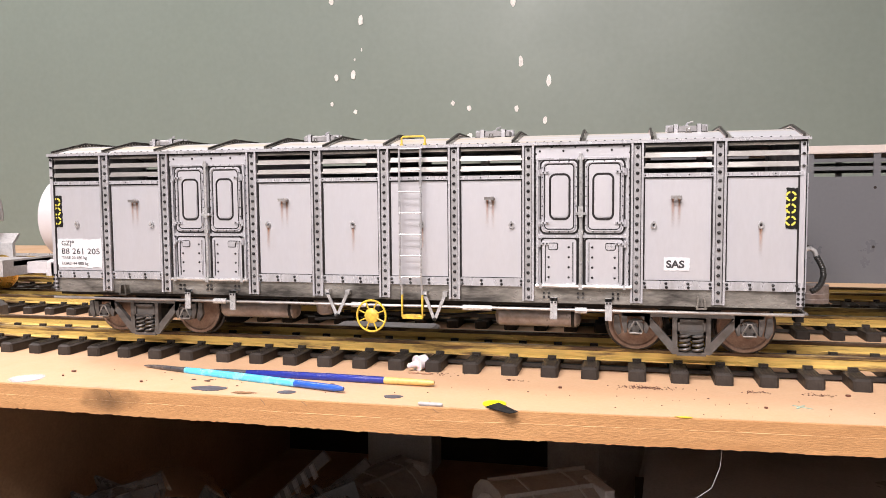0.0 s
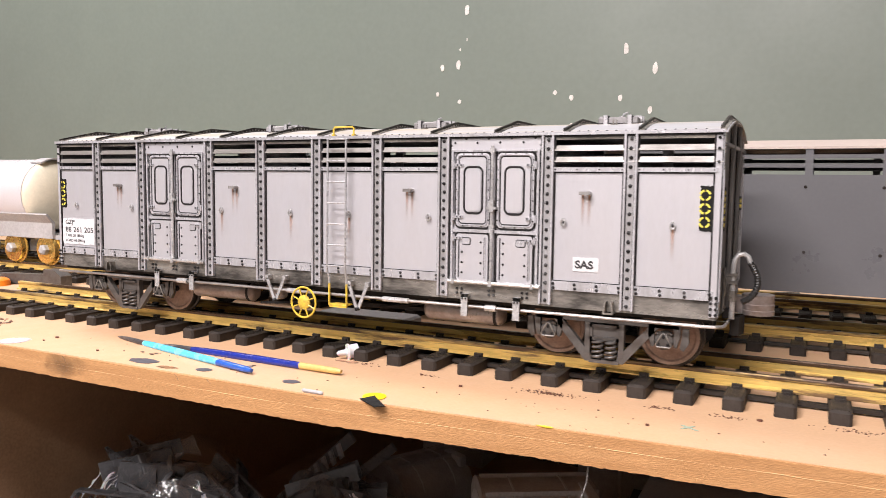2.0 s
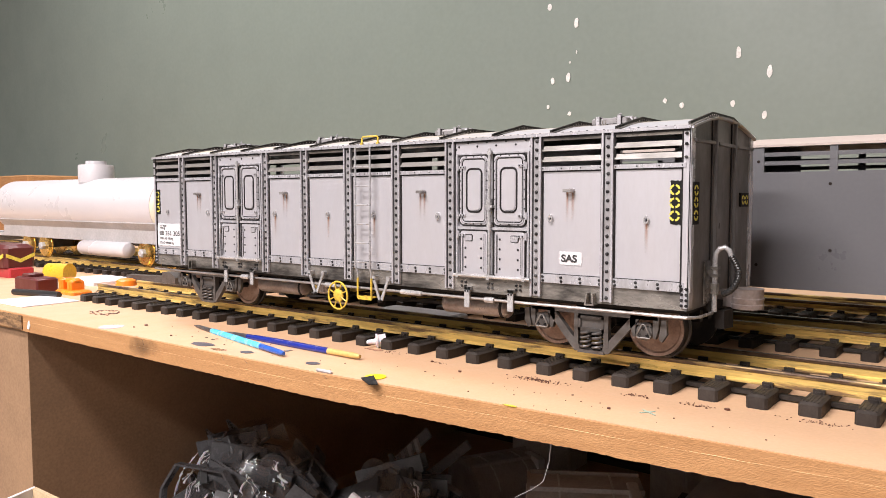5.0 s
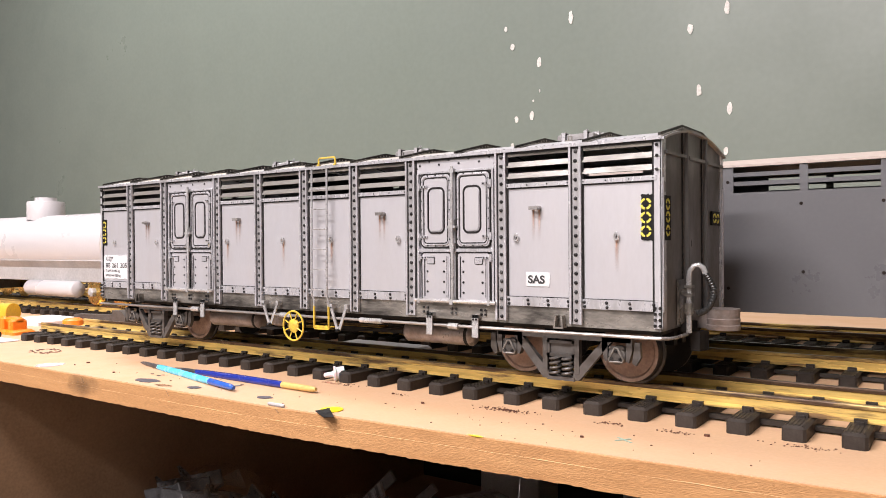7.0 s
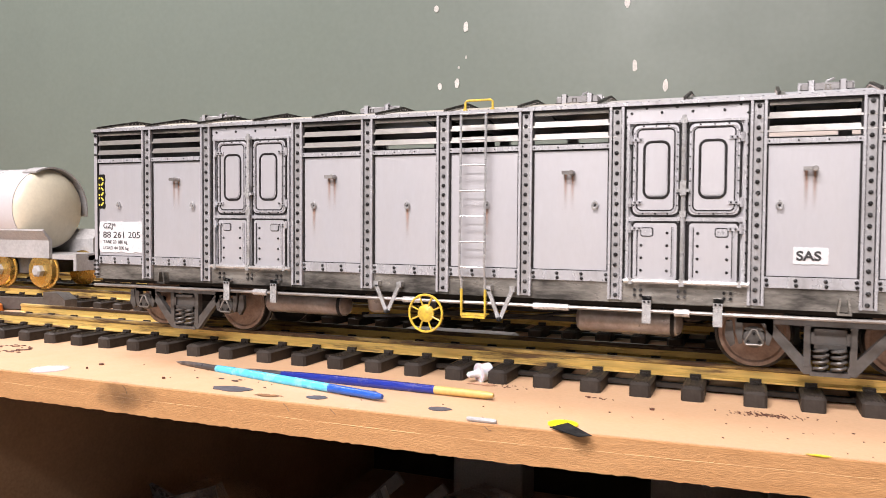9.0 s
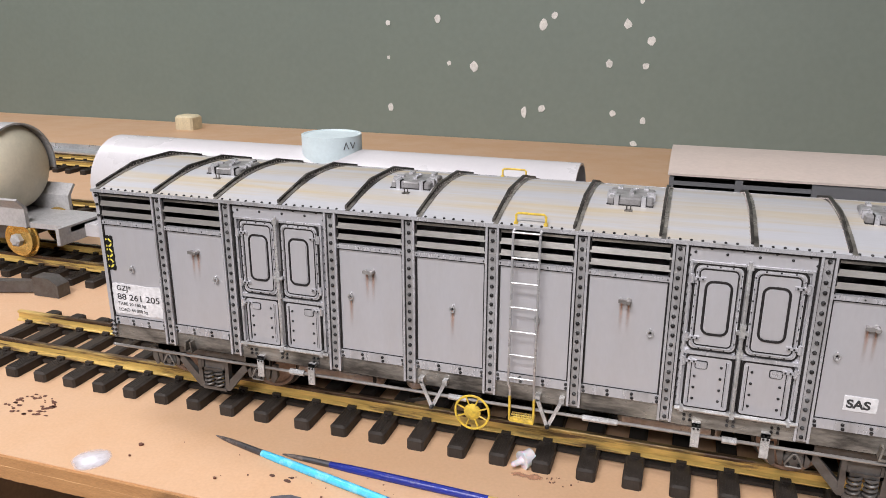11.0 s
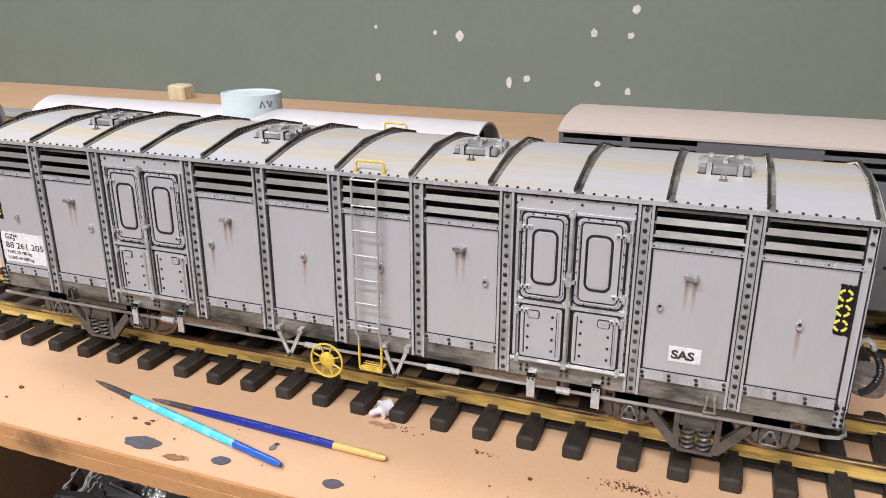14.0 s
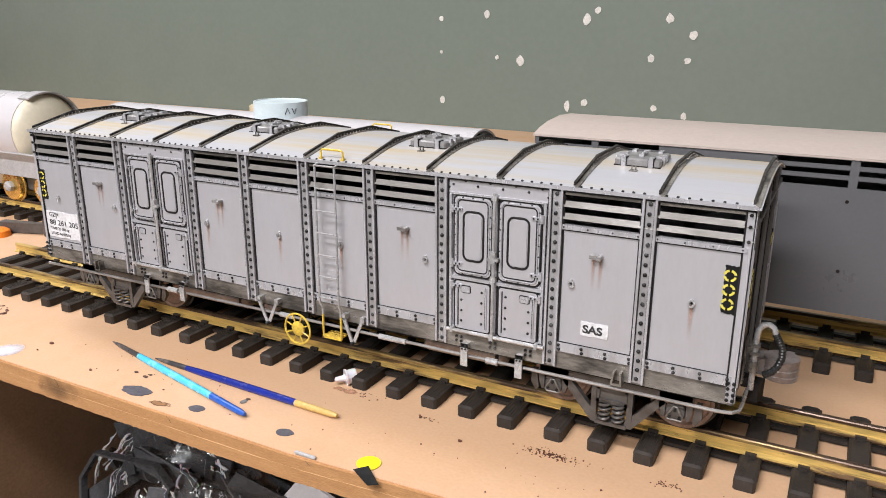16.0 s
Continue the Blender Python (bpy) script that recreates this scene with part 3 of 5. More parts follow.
# doors
def door_pair(dx):
    part("header_plate", Geo().box(0.3486 + dx, 0.4067 + dx, -0.0004, 0.0015, 0.1375, ZE), SILVER, wagon)
    part("door_backing", Geo().box(0.3484 + dx, 0.4069 + dx, 0.0006, 0.0022, 0.0585, 0.1375), SILVER, wagon)
    g = Geo()
    for k in range(8):
        g.rivet((0.352 + dx + k * 0.0072, -0.0004, 0.1448 if k % 2 else 0.1424), (0, -1, 0), 0.0008)
    part("rivets", g, RIVET, wagon)
    part("door_frame", Geo().box(0.3502 + dx, 0.4052 + dx, -0.0012, 0.0008, 0.1372, 0.1382).box(0.3502 + dx, 0.4052 + dx, -0.0012, 0.0008, 0.0894, 0.0912).box(0.3500 + dx, 0.3513 + dx, -0.0014, 0.0008, 0.0606, 0.1372).box(0.4041 + dx, 0.4054 + dx, -0.0014, 0.0008, 0.0606, 0.1372), SILVER_EDGE, wagon)
    for a, b, outer in ((0.3530, 0.3748, -1), (0.3795, 0.4024, 1)):
        a, b = a + dx, b + dx
        ring = rrect(a, b, 0.0925, 0.1364, 0.003, 0)
        leaf = part("upper_door", Geo().prism("y", [(p[0], p[2]) for p in ring], -0.0009, 0.0008), SILVER, wagon, "silver door leaf with rounded blind window")
        part("gasket", Geo().tube([(p[0], -0.0003, p[2]) for p in rrect(a - 0.0003, b + 0.0003, 0.0922, 0.1367, 0.0032, 0)], 0.00075, 6, True), WASH, leaf)
        part("bead", Geo().tube([(p[0], -0.0010, p[2]) for p in rrect(a + 0.0012, b - 0.0012, 0.0937, 0.1352, 0.0025, 0)], 0.0005, 6, True), SILVER_EDGE, leaf)
        part("bead_wash", Geo().tube([(p[0], -0.0008, p[2]) for p in rrect(a + 0.0021, b - 0.0021, 0.0946, 0.1343, 0.0022, 0)], 0.0004, 6, True), WASH, leaf)
        m = (a + b) / 2 + (0.0004 if outer < 0 else -0.0006)
        part("window_gasket", Geo().tube([(p[0], -0.0009, p[2]) for p in rrect(m - 0.0059, m + 0.0059, 0.1008, 0.1282, 0.0034, 0)], 0.00065, 6, True), WASH, leaf, "black window surround")
        part("window", Geo().prism("y", [(p[0], p[2]) for p in rrect(m - 0.0048, m + 0.0048, 0.1019, 0.1271, 0.0028, 0)], -0.0013, -0.0008), SILVER, leaf)
        g = Geo()
        for k in range(7):
            for x in (a + 0.0007, b - 0.0007):
                g.rivet((x, -0.0011, 0.097 + 0.0059 * k), (0, -1, 0), 0.0005, 6)
        for k in range(3):
            for z in (0.0931, 0.1358):
                g.rivet((a + 0.005 + k * (b - a - 0.01) / 2, -0.0011, z), (0, -1, 0), 0.0005, 6)
        part("rivets", g, RIVET, leaf)
        lo = part("lower_door", Geo().prism("y", [(p[0], p[2]) for p in rrect(a + 0.0006, b - 0.0004, 0.0602, 0.0884, 0.0016, 0)], -0.0009, 0.0008), SILVER, wagon, "riveted silver lower door leaf")
        part("gasket", Geo().tube([(p[0], -0.0004, p[2]) for p in rrect(a + 0.0002, b, 0.0599, 0.0888, 0.0018, 0)], 0.0007, 6, True), WASH, lo)
        part("folded_edge", Geo().box(a + 0.0016, a + 0.0023, -0.0015, 0, 0.0622, 0.0866).box(b - 0.0025, b - 0.0018, -0.0015, 0, 0.0622, 0.0866), SILVER_EDGE, lo)
        part("edge_wash", Geo().box(a + 0.0024, a + 0.0028, -0.0011, 0, 0.0622, 0.0866).box(b - 0.003, b - 0.0026, -0.0011, 0, 0.0622, 0.0866), WASH, lo)
        q = a + 0.0072 if outer < 0 else b - 0.0075
        part("small_plate", Geo().prism("y", [(p[0], p[2]) for p in rrect(q - 0.0026, q + 0.0026, 0.0822, 0.0858, 0.0008, 0)], -0.0015, -0.0007), SILVER_EDGE, lo)
        part("plate_wash", Geo().tube([(p[0], -0.0009, p[2]) for p in rrect(q - 0.0028, q + 0.0028, 0.0820, 0.0860, 0.0009, 0)], 0.0003, 6, True), WASH, lo)
        g = Geo()
        for k in range(4):
            for x in (a + 0.0045, b - 0.005):
                if not (k == 3 and abs(x - q) < 0.004):
                    g.rivet((x, -0.0009, 0.065 + 0.0062 * k), (0, -1, 0), 0.0008)
        part("rivets", g, RIVET, lo)
        ex = a - 0.0012 if outer < 0 else b + 0.0012
        s = 1 if outer < 0 else -1
        for z in (0.1293, 0.0985, 0.0858):
            h = Geo().tube([(ex, -0.0016, z - 0.0022), (ex, -0.0016, z + 0.0022)], 0.0010, 8)
            h.box(min(ex, ex + s * 0.006), max(ex, ex + s * 0.006), -0.0018, -0.0009, z - 0.0008, z + 0.0008)
            part("hinge", h, SILVER_EDGE, leaf if z > 0.09 else lo, "small worn hinge")
            b2 = Geo()
            for k in (0.0025, 0.0048):
                b2.bolt((ex + s * k, -0.0018, z), (0, -1, 0), 0.0005, 0.0004)
            part("hinge_bolts", b2, RIVET, leaf if z > 0.09 else lo)
    m = 0.3771 + dx
    part("lock_rod", Geo().tube([(m, -0.0026, 0.0612), (m, -0.0026, 0.1405)], 0.0010, 8).box(m - 0.0015, m + 0.0015, -0.0034, -0.0006, 0.0915, 0.0945).box(m - 0.0015, m + 0.0015, -0.0034, -0.0006, 0.1365, 0.139).box(m - 0.0014, m + 0.0014, -0.0042, -0.0006, 0.102, 0.1088).box(m - 0.003, m + 0.003, -0.004, -0.0006, 0.1035, 0.105), STEEL, wagon, "steel door locking rod")
    part("door_gap", Geo().box(m - 0.0019, m - 0.0012, -0.0005, 0.0008, 0.0606, 0.1372).box(m + 0.0012, m + 0.0019, -0.0005, 0.0008, 0.0606, 0.1372), WASH, wagon)
    part("door_bar", Geo().tube([(0.3495 + dx, -0.0033, 0.0597), (0.4075 + dx, -0.0033, 0.0597)], 0.0011, 8).box(m - 0.0012, m + 0.0012, -0.0045, 0, 0.0578, 0.0612).box(0.352 + dx, 0.3538 + dx, -0.0044, 0, 0.0582, 0.061).box(0.4022 + dx, 0.404 + dx, -0.0044, 0, 0.0582, 0.061), STEEL, wagon, "bright steel bar across the doors")
    part("sill_plate", Geo().box(0.3484 + dx, 0.4069 + dx, -0.0008, 0.0006, 0.0490, 0.0588), GRIMY, wagon)
    g = Geo()
    for x in (0.3562, 0.3771, 0.398):
        for ax in (-0.0015, 0.0015):
            for az in (0.0526, 0.0552):
                g.bolt((x + dx + ax, -0.0008, az), (0, -1, 0), 0.0008)
    part("bolts", g, RIVET, wagon)


door_pair(0.0)
door_pair(-0.2525)


# fittings on the side
def ring_eye(x, z, streak):
    g = Geo().tube([(x + 0.0013 * math.cos(a), -0.0013, z + 0.0017 * math.sin(a)) for a in [2 * math.pi * k / 14 for k in range(14)]], 0.0005, 6, True)
    g.lathe((x, 0, z + 0.0019), (0, -1, 0), [(0, 0.0006), (0.0018, 0.0006)], 8)
    o = part("ring_eye", g, STEEL, wagon, "small steel ring")
    part("ring_wash", Geo().lathe((x, 0, z), (0, -1, 0), [(0, 0.0006), (0.0003, 0.0006)], 10), WASH, o)
    if streak:
        part("rust_streak", Geo().add([(x - 0.0016, -0.00025, z - 0.021), (x + 0.0016, -0.00025, z - 0.021), (x + 0.0016, -0.00025, z - 0.001), (x - 0.0016, -0.00025, z - 0.001)], [(0, 1, 2, 3)]), RUST, o, "brown rust run")


def lamp_bracket(x, z):
    g = Geo().box(x - 0.0032, x + 0.0028, -0.0035, -0.0022, z - 0.0009, z + 0.001).box(x - 0.0028, x - 0.0016, -0.003, 0, z - 0.0008, z + 0.0008).lathe((x + 0.0018, 0, z), (0, -1, 0), [(0, 0.0014), (0.0042, 0.0014), (0.0046, 0.0010)], 8)
    o = part("lamp_bracket", g, PIPE, wagon, "small bolted bracket")
    for dx in (-0.0018, 0.0018):
        part("rust_streak", Geo().add([(x + dx - 0.0014, -0.00025, z - 0.021), (x + dx + 0.0014, -0.00025, z - 0.021), (x + dx + 0.0014, -0.00025, z - 0.0008), (x + dx - 0.0014, -0.00025, z - 0.0008)], [(0, 1, 2, 3)]), RUST, o, "brown rust run")


for x, s in ((0.0202, 0), (0.0808, 0), (0.1694, 1), (0.2298, 1), (0.2765, 1), (0.3344, 0), (0.42, 0), (0.48, 1)):
    ring_eye(x, 0.0972, s)
for x in (0.0676, 0.1814, 0.3209, 0.4327):
    lamp_bracket(x, 0.1137)

# ladder, grab rails and step
ladder = part("ladder", Geo().tube([(0.2633, -0.0015, 0.1462), (0.2633, -0.0052, 0.1455), (0.2633, -0.006, 0.060), (0.2640, -0.0045, 0.057), (0.2640, -0.0045, 0.0515)], 0.0007, 8).tube([(0.2773, -0.0015, 0.1462), (0.2773, -0.0052, 0.1455), (0.2773, -0.006, 0.060), (0.2773, -0.0045, 0.057), (0.2773, -0.0045, 0.0515)], 0.0007, 8), LADDER, wagon, "thin steel ladder")
for k in range(7):
    part("rung", Geo().tube([(0.2633, -0.006, 0.1455 - 0.01357 * k), (0.2773, -0.006, 0.1455 - 0.01357 * k)], 0.0005, 6), LADDER, ladder)
part("step", Geo().tube([(0.2640, -0.0045, 0.0525), (0.2640, -0.0045, 0.0382), (0.2774, -0.0045, 0.0382), (0.2774, -0.0045, 0.0525)], 0.0008, 6), YELLOW, wagon, "yellow wire step")
g = Geo()
for k in range(9):
    x = 0.2652 + k * 0.00137
    g.tube([(x, -0.0045, 0.0385), (x + 0.001, -0.001, 0.0385), (x, 0.003, 0.0385)], 0.0004, 5)
for k in range(4):
    g.tube([(0.264, -0.0045 + k * 0.0024, 0.0385), (0.2774, -0.0045 + k * 0.0024, 0.0385)], 0.0004, 5)
g.box(0.264, 0.2774, -0.0048, -0.0042, 0.0368, 0.0395)
part("step_tread", g, YELLOW, wagon, "yellow mesh step tread")
for x0, y, s in ((0.2630, 0.002, 1), (0.2300, YB - 0.002, -1)):
    z = 0.1482
    part("grab_rail", Geo().tube([(x0, y, z), (x0, y, z + 0.0045), (x0 + 0.001, y, z + 0.0055), (x0 + 0.0145, y, z + 0.0055), (x0 + 0.0155, y, z + 0.0045), (x0 + 0.0155, y, z)], 0.00065, 6).box(x0 - 0.001, x0 + 0.001, y - 0.001, y + 0.001, z - 0.0006, z + 0.001).box(x0 + 0.0145, x0 + 0.0165, y - 0.001, y + 0.001, z - 0.0006, z + 0.001), YELLOW, wagon, "yellow roof grab rail")

# brake gear
part("brake_pipe", Geo().tube([(0.0, -0.0022, 0.0445), (0.497, -0.0022, 0.0452), (0.5035, -0.001, 0.0452), (0.5065, 0.003, 0.0450), (0.507, 0.009, 0.0447), (0.507, 0.03, 0.0445)], 0.00095, 8), PIPE, wagon, "long steel pipe along the side")
for xa, xb, r in ((0.1285, 0.138, 0.0019), (0.2285, 0.239, 0.0017), (0.3035, 0.322, 0.0017), (0.374, 0.381, 0.0019)):
    part("pipe_sleeve", Geo().tube([(xa, -0.0022, 0.0448), (xb, -0.0022, 0.0448)], r, 8), STEEL, wagon)
for x in (0.1095, 0.1436, 0.361, 0.394):
    c = part("pipe_clamp", Geo().box(x - 0.0021, x + 0.0021, -0.0045, -0.0035, 0.0392, 0.0525).box(x - 0.0021, x + 0.0021, -0.0045, 0.0006, 0.0505, 0.0525), STEEL, wagon, "steel strap holding the pipe")
    g = Geo()
    for ax, az in ((-0.001, 0.0498), (0.001, 0.0498), (-0.001, 0.0518), (0.001, 0.0518)):
        g.bolt((x + ax, -0.0045, az), (0, -1, 0), 0.0006, 0.0005)
    part("bolts", g, RIVET, c)
for xa, xb, xm, zl in ((0.2123, 0.2262, 0.2190, 0.0368), (0.279, 0.292, 0.2852, 0.0360)):
    v = part("v_hanger", Geo().prism("y", [(xa - 0.001, 0.0525), (xa + 0.0012, 0.0525), (xm + 0.0004, zl + 0.0022), (xm, zl), (xm - 0.0014, zl + 0.0012)], -0.0044, -0.0034).prism("y", [(xb + 0.001, 0.0525), (xb - 0.0012, 0.0525), (xm - 0.0004, zl + 0.0022), (xm, zl), (xm + 0.0014, zl + 0.0012)], -0.0034, -0.0024).box(xa - 0.0014, xa + 0.0014, -0.0044, 0.001, 0.0515, 0.0545).box(xb - 0.0014, xb + 0.0014, -0.0036, 0.001, 0.0515, 0.0545), STEEL, wagon, "V-shaped steel hanger")
    part("pin", Geo().lathe((xm, -0.002, zl + 0.001), (0, -1, 0), [(0, 0.0012), (0.0034, 0.0012), (0.0038, 0.0007)], 8), RIVET, v)
for x in (0.058, 0.4475):
    part("lifting_bracket", Geo().prism("y", [(x - 0.003, 0.0478), (x - 0.002, 0.0478), (x - 0.0012, 0.0545), (x - 0.0022, 0.0545)], -0.004, 0.001).prism("y", [(x + 0.003, 0.0478), (x + 0.002, 0.0478), (x + 0.0012, 0.0545), (x + 0.0022, 0.0545)], -0.004, 0.001).box(x - 0.003, x + 0.003, -0.0042, -0.0034, 0.0474, 0.0484), GRIMY, wagon)
hw = (0.2426, -0.0035, 0.0378)
wheel = part("handwheel", Geo().tube([(hw[0] + 0.0098 * math.cos(a), hw[1], hw[2] + 0.0102 * math.sin(a)) for a in [2 * math.pi * k / 32 for k in range(32)]], 0.0007, 6, True), YELLOW, wagon, "yellow spoked brake handwheel")
g = Geo().lathe((hw[0], hw[1] + 0.0008, hw[2]), (0, -1, 0), [(0, 0.005), (0.0008, 0.0048), (0.0016, 0.003), (0.002, 0.0012)], 16)
for k in range(8):
    a = 2 * math.pi * (k + 0.5) / 8
    g.tube([(hw[0] + 0.004 * math.cos(a), hw[1], hw[2] + 0.004 * math.sin(a)), (hw[0] + 0.0098 * math.cos(a), hw[1], hw[2] + 0.0102 * math.sin(a))], 0.0005, 5)
part("spokes", g, YELLOW, wheel)
part("wheel_shaft", Geo().tube([(hw[0], hw[1], hw[2]), (hw[0], 0.05, hw[2])], 0.0008, 6).box(hw[0] - 0.003, hw[0] + 0.003, 0.004, 0.006, 0.036, 0.047), UNDER, wheel)
for a, b in ((0.119, 0.179), (0.320, 0.376)):
    t = part("air_reservoir", Geo().lathe((a, 0.026, 0.0362), (1, 0, 0), [(0, 0.002), (0.001, 0.0052), (0.003, 0.0068), (b - a - 0.003, 0.0068), (b - a - 0.001, 0.0052), (b - a, 0.002)], 20), TANKGREY, wagon, "grey cylindrical air reservoir")
    part("reservoir_band", Geo().lathe((b - 0.006, 0.026, 0.0362), (1, 0, 0), [(0, 0.0072), (0.002, 0.0072)], 20), UNDER, t)
    part("hanger", Geo().box(a + 0.01, a + 0.014, 0.024, 0.028, 0.041, 0.047), UNDER, t)
    part("hanger", Geo().box(b - 0.014, b - 0.01, 0.024, 0.028, 0.041, 0.047), UNDER, t)
part("brake_cylinder", Geo().lathe((0.2, 0.024, 0.0445), (0, 0, -1), [(0, 0.0075), (0.001, 0.0085), (0.003, 0.0085), (0.0031, 0.007), (0.0095, 0.0062), (0.011, 0.0045)], 16), TANKGREY, wagon, "grey brake cylinder")
part("brake_lever", Geo().prism("z", [(0.2, 0.004), (0.2225, 0.018), (0.2215, 0.0195), (0.199, 0.0055)], 0.0325, 0.034).tube([(0.224, 0.022, 0.037), (0.246, 0.03, 0.034), (0.262, 0.03, 0.0325), (0.285, 0.028, 0.034), (0.33, 0.03, 0.0405)], 0.0009, 6).box(0.23, 0.34, 0.028, 0.031, 0.0335, 0.0358), UNDER, wagon)

# brake hose and coupler at the end
hy = 0.029
part("hose_pipe", Geo().tube([(0.5085, hy, 0.0455), (0.5085, hy, 0.0745), (0.5090, hy, 0.0785), (0.5108, hy + 0.0006, 0.0812), (0.5135, hy + 0.0010, 0.0818), (0.5158, hy + 0.0012, 0.0802), (0.5168, hy + 0.0014, 0.0772)], 0.0015, 10), STEEL, wagon, "bent steel brake pipe")
part("hose_bracket", Geo().box(0.504, 0.509, hy - 0.0012, hy + 0.0012, 0.066, 0.069).box(0.504, 0.5048, hy - 0.006, hy + 0.003, 0.05, 0.074).box(0.5064, 0.5108, hy - 0.0022, hy + 0.0022, 0.0652, 0.0668).box(0.5064, 0.5108, hy - 0.0022, hy + 0.0022, 0.0695, 0.0710).lathe((0.5085, hy, 0.0555), (0, 0, 1), [(0, 0.0024), (0.006, 0.0024)], 10), GRIMY, wagon)
hose = [(0.5168, hy + 0.0014, 0.0772), (0.5188, hy + 0.002, 0.0738), (0.5208, hy + 0.002, 0.0695), (0.5212, hy + 0.001, 0.0650), (0.5196, hy - 0.0005, 0.0605), (0.5170, hy - 0.002, 0.0575), (0.5135, hy - 0.003, 0.0558)]
pts = []
for (a, b) in zip(hose[:-1], hose[1:]):
    pts += [tuple(Vector(a).lerp(Vector(b), k / 6)) for k in range(6)]
pts.append(hose[-1])
part("rubber_hose", Geo().tube(pts, [0.0019 if k % 2 else 0.0016 for k in range(len(pts))], 10), RUBBER, wagon, "ribbed black rubber hose")
part("coupler", Geo().box(0.5035, 0.514, 0.047, 0.060, 0.0465, 0.0555).lathe((0.5205, 0.0505, 0.0460), (0, 0, 1), [(0, 0.0088), (0.0025, 0.0090), (0.003, 0.0086), (0.006, 0.0090), (0.0065, 0.0086), (0.0115, 0.0088)], 20).box(0.518, 0.526, 0.052, 0.0605, 0.0463, 0.0572), TANKGREY, wagon, "dull metal knuckle coupler")
part("end_bracket", Geo().box(0.5035, 0.5075, 0.03, 0.08, 0.0455, 0.0505).prism("z", [(0.507, 0.036), (0.512, 0.036), (0.514, 0.046), (0.507, 0.046)], 0.035, 0.0455), UNDER, wagon)


# writing and signs
def writing(text, x, z, size, parent, mat=LETTER, depth=-0.0006, squeeze=1.0, bold=0.0):
    cu = bpy.data.curves.new("lettering", "FONT")
    cu.body, cu.size, cu.offset = text, size, bold
    ob = new("lettering", cu)
    bpy.context.view_layer.update()
    me = bpy.data.meshes.new_from_object(ob)
    bpy.data.objects.remove(ob)
    me.transform(Matrix.Translation((x, depth, z)) @ Matrix.Rotation(math.pi / 2, 4, "X") @ Matrix.Diagonal((squeeze, 1, 1, 1)))
    me.materials.clear()
    me.materials.append(mat)
    return hold(new("lettering", me), parent)


def decal(x0, x1, z0, z1, ragged, seed, mat, name, label):
    r, poly, n = random.Random(seed), [], 14
    for ax, az, bx, bz in ((x0, z0, x1, z0), (x1, z0, x1, z1), (x1, z1, x0, z1), (x0, z1, x0, z0)):
        for k in range(n):
            t = k / n
            poly.append((ax + (bx - ax) * t + r.uniform(-1, 1) * ragged, az + (bz - az) * t + r.uniform(-1, 1) * ragged))
    return part(name, Geo().prism("y", poly, -0.0004, 0), mat, wagon, label)


d = decal(0.4262, 0.4408, 0.0700, 0.0777, 0.0002, 1, DECAL, "decal", "white decal lettered SAS")
writing("SAS", 0.4274, 0.0718, 0.0060, d, squeeze=1.1, bold=0.00022)
d = decal(0.0028, 0.0395, 0.0664, 0.0866, 0.0005, 2, DECAL, "decal", "white decal with the wagon number and weights")
writing("GZJ*", 0.0062, 0.0822, 0.0048, d, squeeze=1.1, bold=0.00005)
writing("88 261 205", 0.0060, 0.0760, 0.0058, d, squeeze=1.22, bold=0.00004)
writing("TARE 20 180 kg", 0.0062, 0.0722, 0.0030, d, squeeze=1.05, bold=0.00004)
writing("LOAD 44 000 kg", 0.0062, 0.0682, 0.0030, d, squeeze=1.05, bold=0.00004)
for x0, x1, xc, z0, z1 in ((0.4935, 0.5008, 0.4958, 0.0950, 0.1185), (0.0005, 0.0078, 0.0040, 0.0955, 0.1178)):
    d = decal(x0, x1, z0, z1, 0.0004, 5, MARK_BLACK, "marker_patch", "black patch with three broken yellow rings")
    for k in range(3):
        zc = z0 + (z1 - z0) * (0.2 + 0.3 * k)
        g = Geo()
        for q in range(4):
            a0, a1 = radians(90 * q + 12), radians(90 * q + 78)
            arc = [(a0 + (a1 - a0) * i / 5) for i in range(6)]
            g.prism("y", [(xc + 0.0030 * math.cos(a), zc + 0.0030 * math.sin(a)) for a in arc] + [(xc + 0.0019 * math.cos(a), zc + 0.0019 * math.sin(a)) for a in arc[::-1]], -0.0006, -0.0003)
        part("yellow_ring", g, MARK_YELLOW, d)
for ya, yb, za, zb, rings in ((0.003, 0.012, 0.095, 0.118, [(0.0072, 0.1), (0.0072, 0.107), (0.0072, 0.1135)]), (0.087, 0.103, 0.104, 0.1125, [(0.0915, 0.1082), (0.0985, 0.1082)])):
    d = part("marker_patch", Geo().box(XR, XR + 0.0012, ya, yb, za, zb), MARK_BLACK, wagon, "black patch with broken yellow rings on the end")
    for yc, zc in rings:
        g = Geo()
        for q in range(4):
            arc = [radians(90 * q + 12 + 66 * i / 5) for i in range(6)]
            g.prism("x", [(yc + 0.0030 * math.cos(a), zc + 0.0030 * math.sin(a)) for a in arc] + [(yc + 0.0019 * math.cos(a), zc + 0.0019 * math.sin(a)) for a in arc[::-1]], XR + 0.001, XR + 0.0014)
        part("yellow_ring", g, MARK_YELLOW, d)


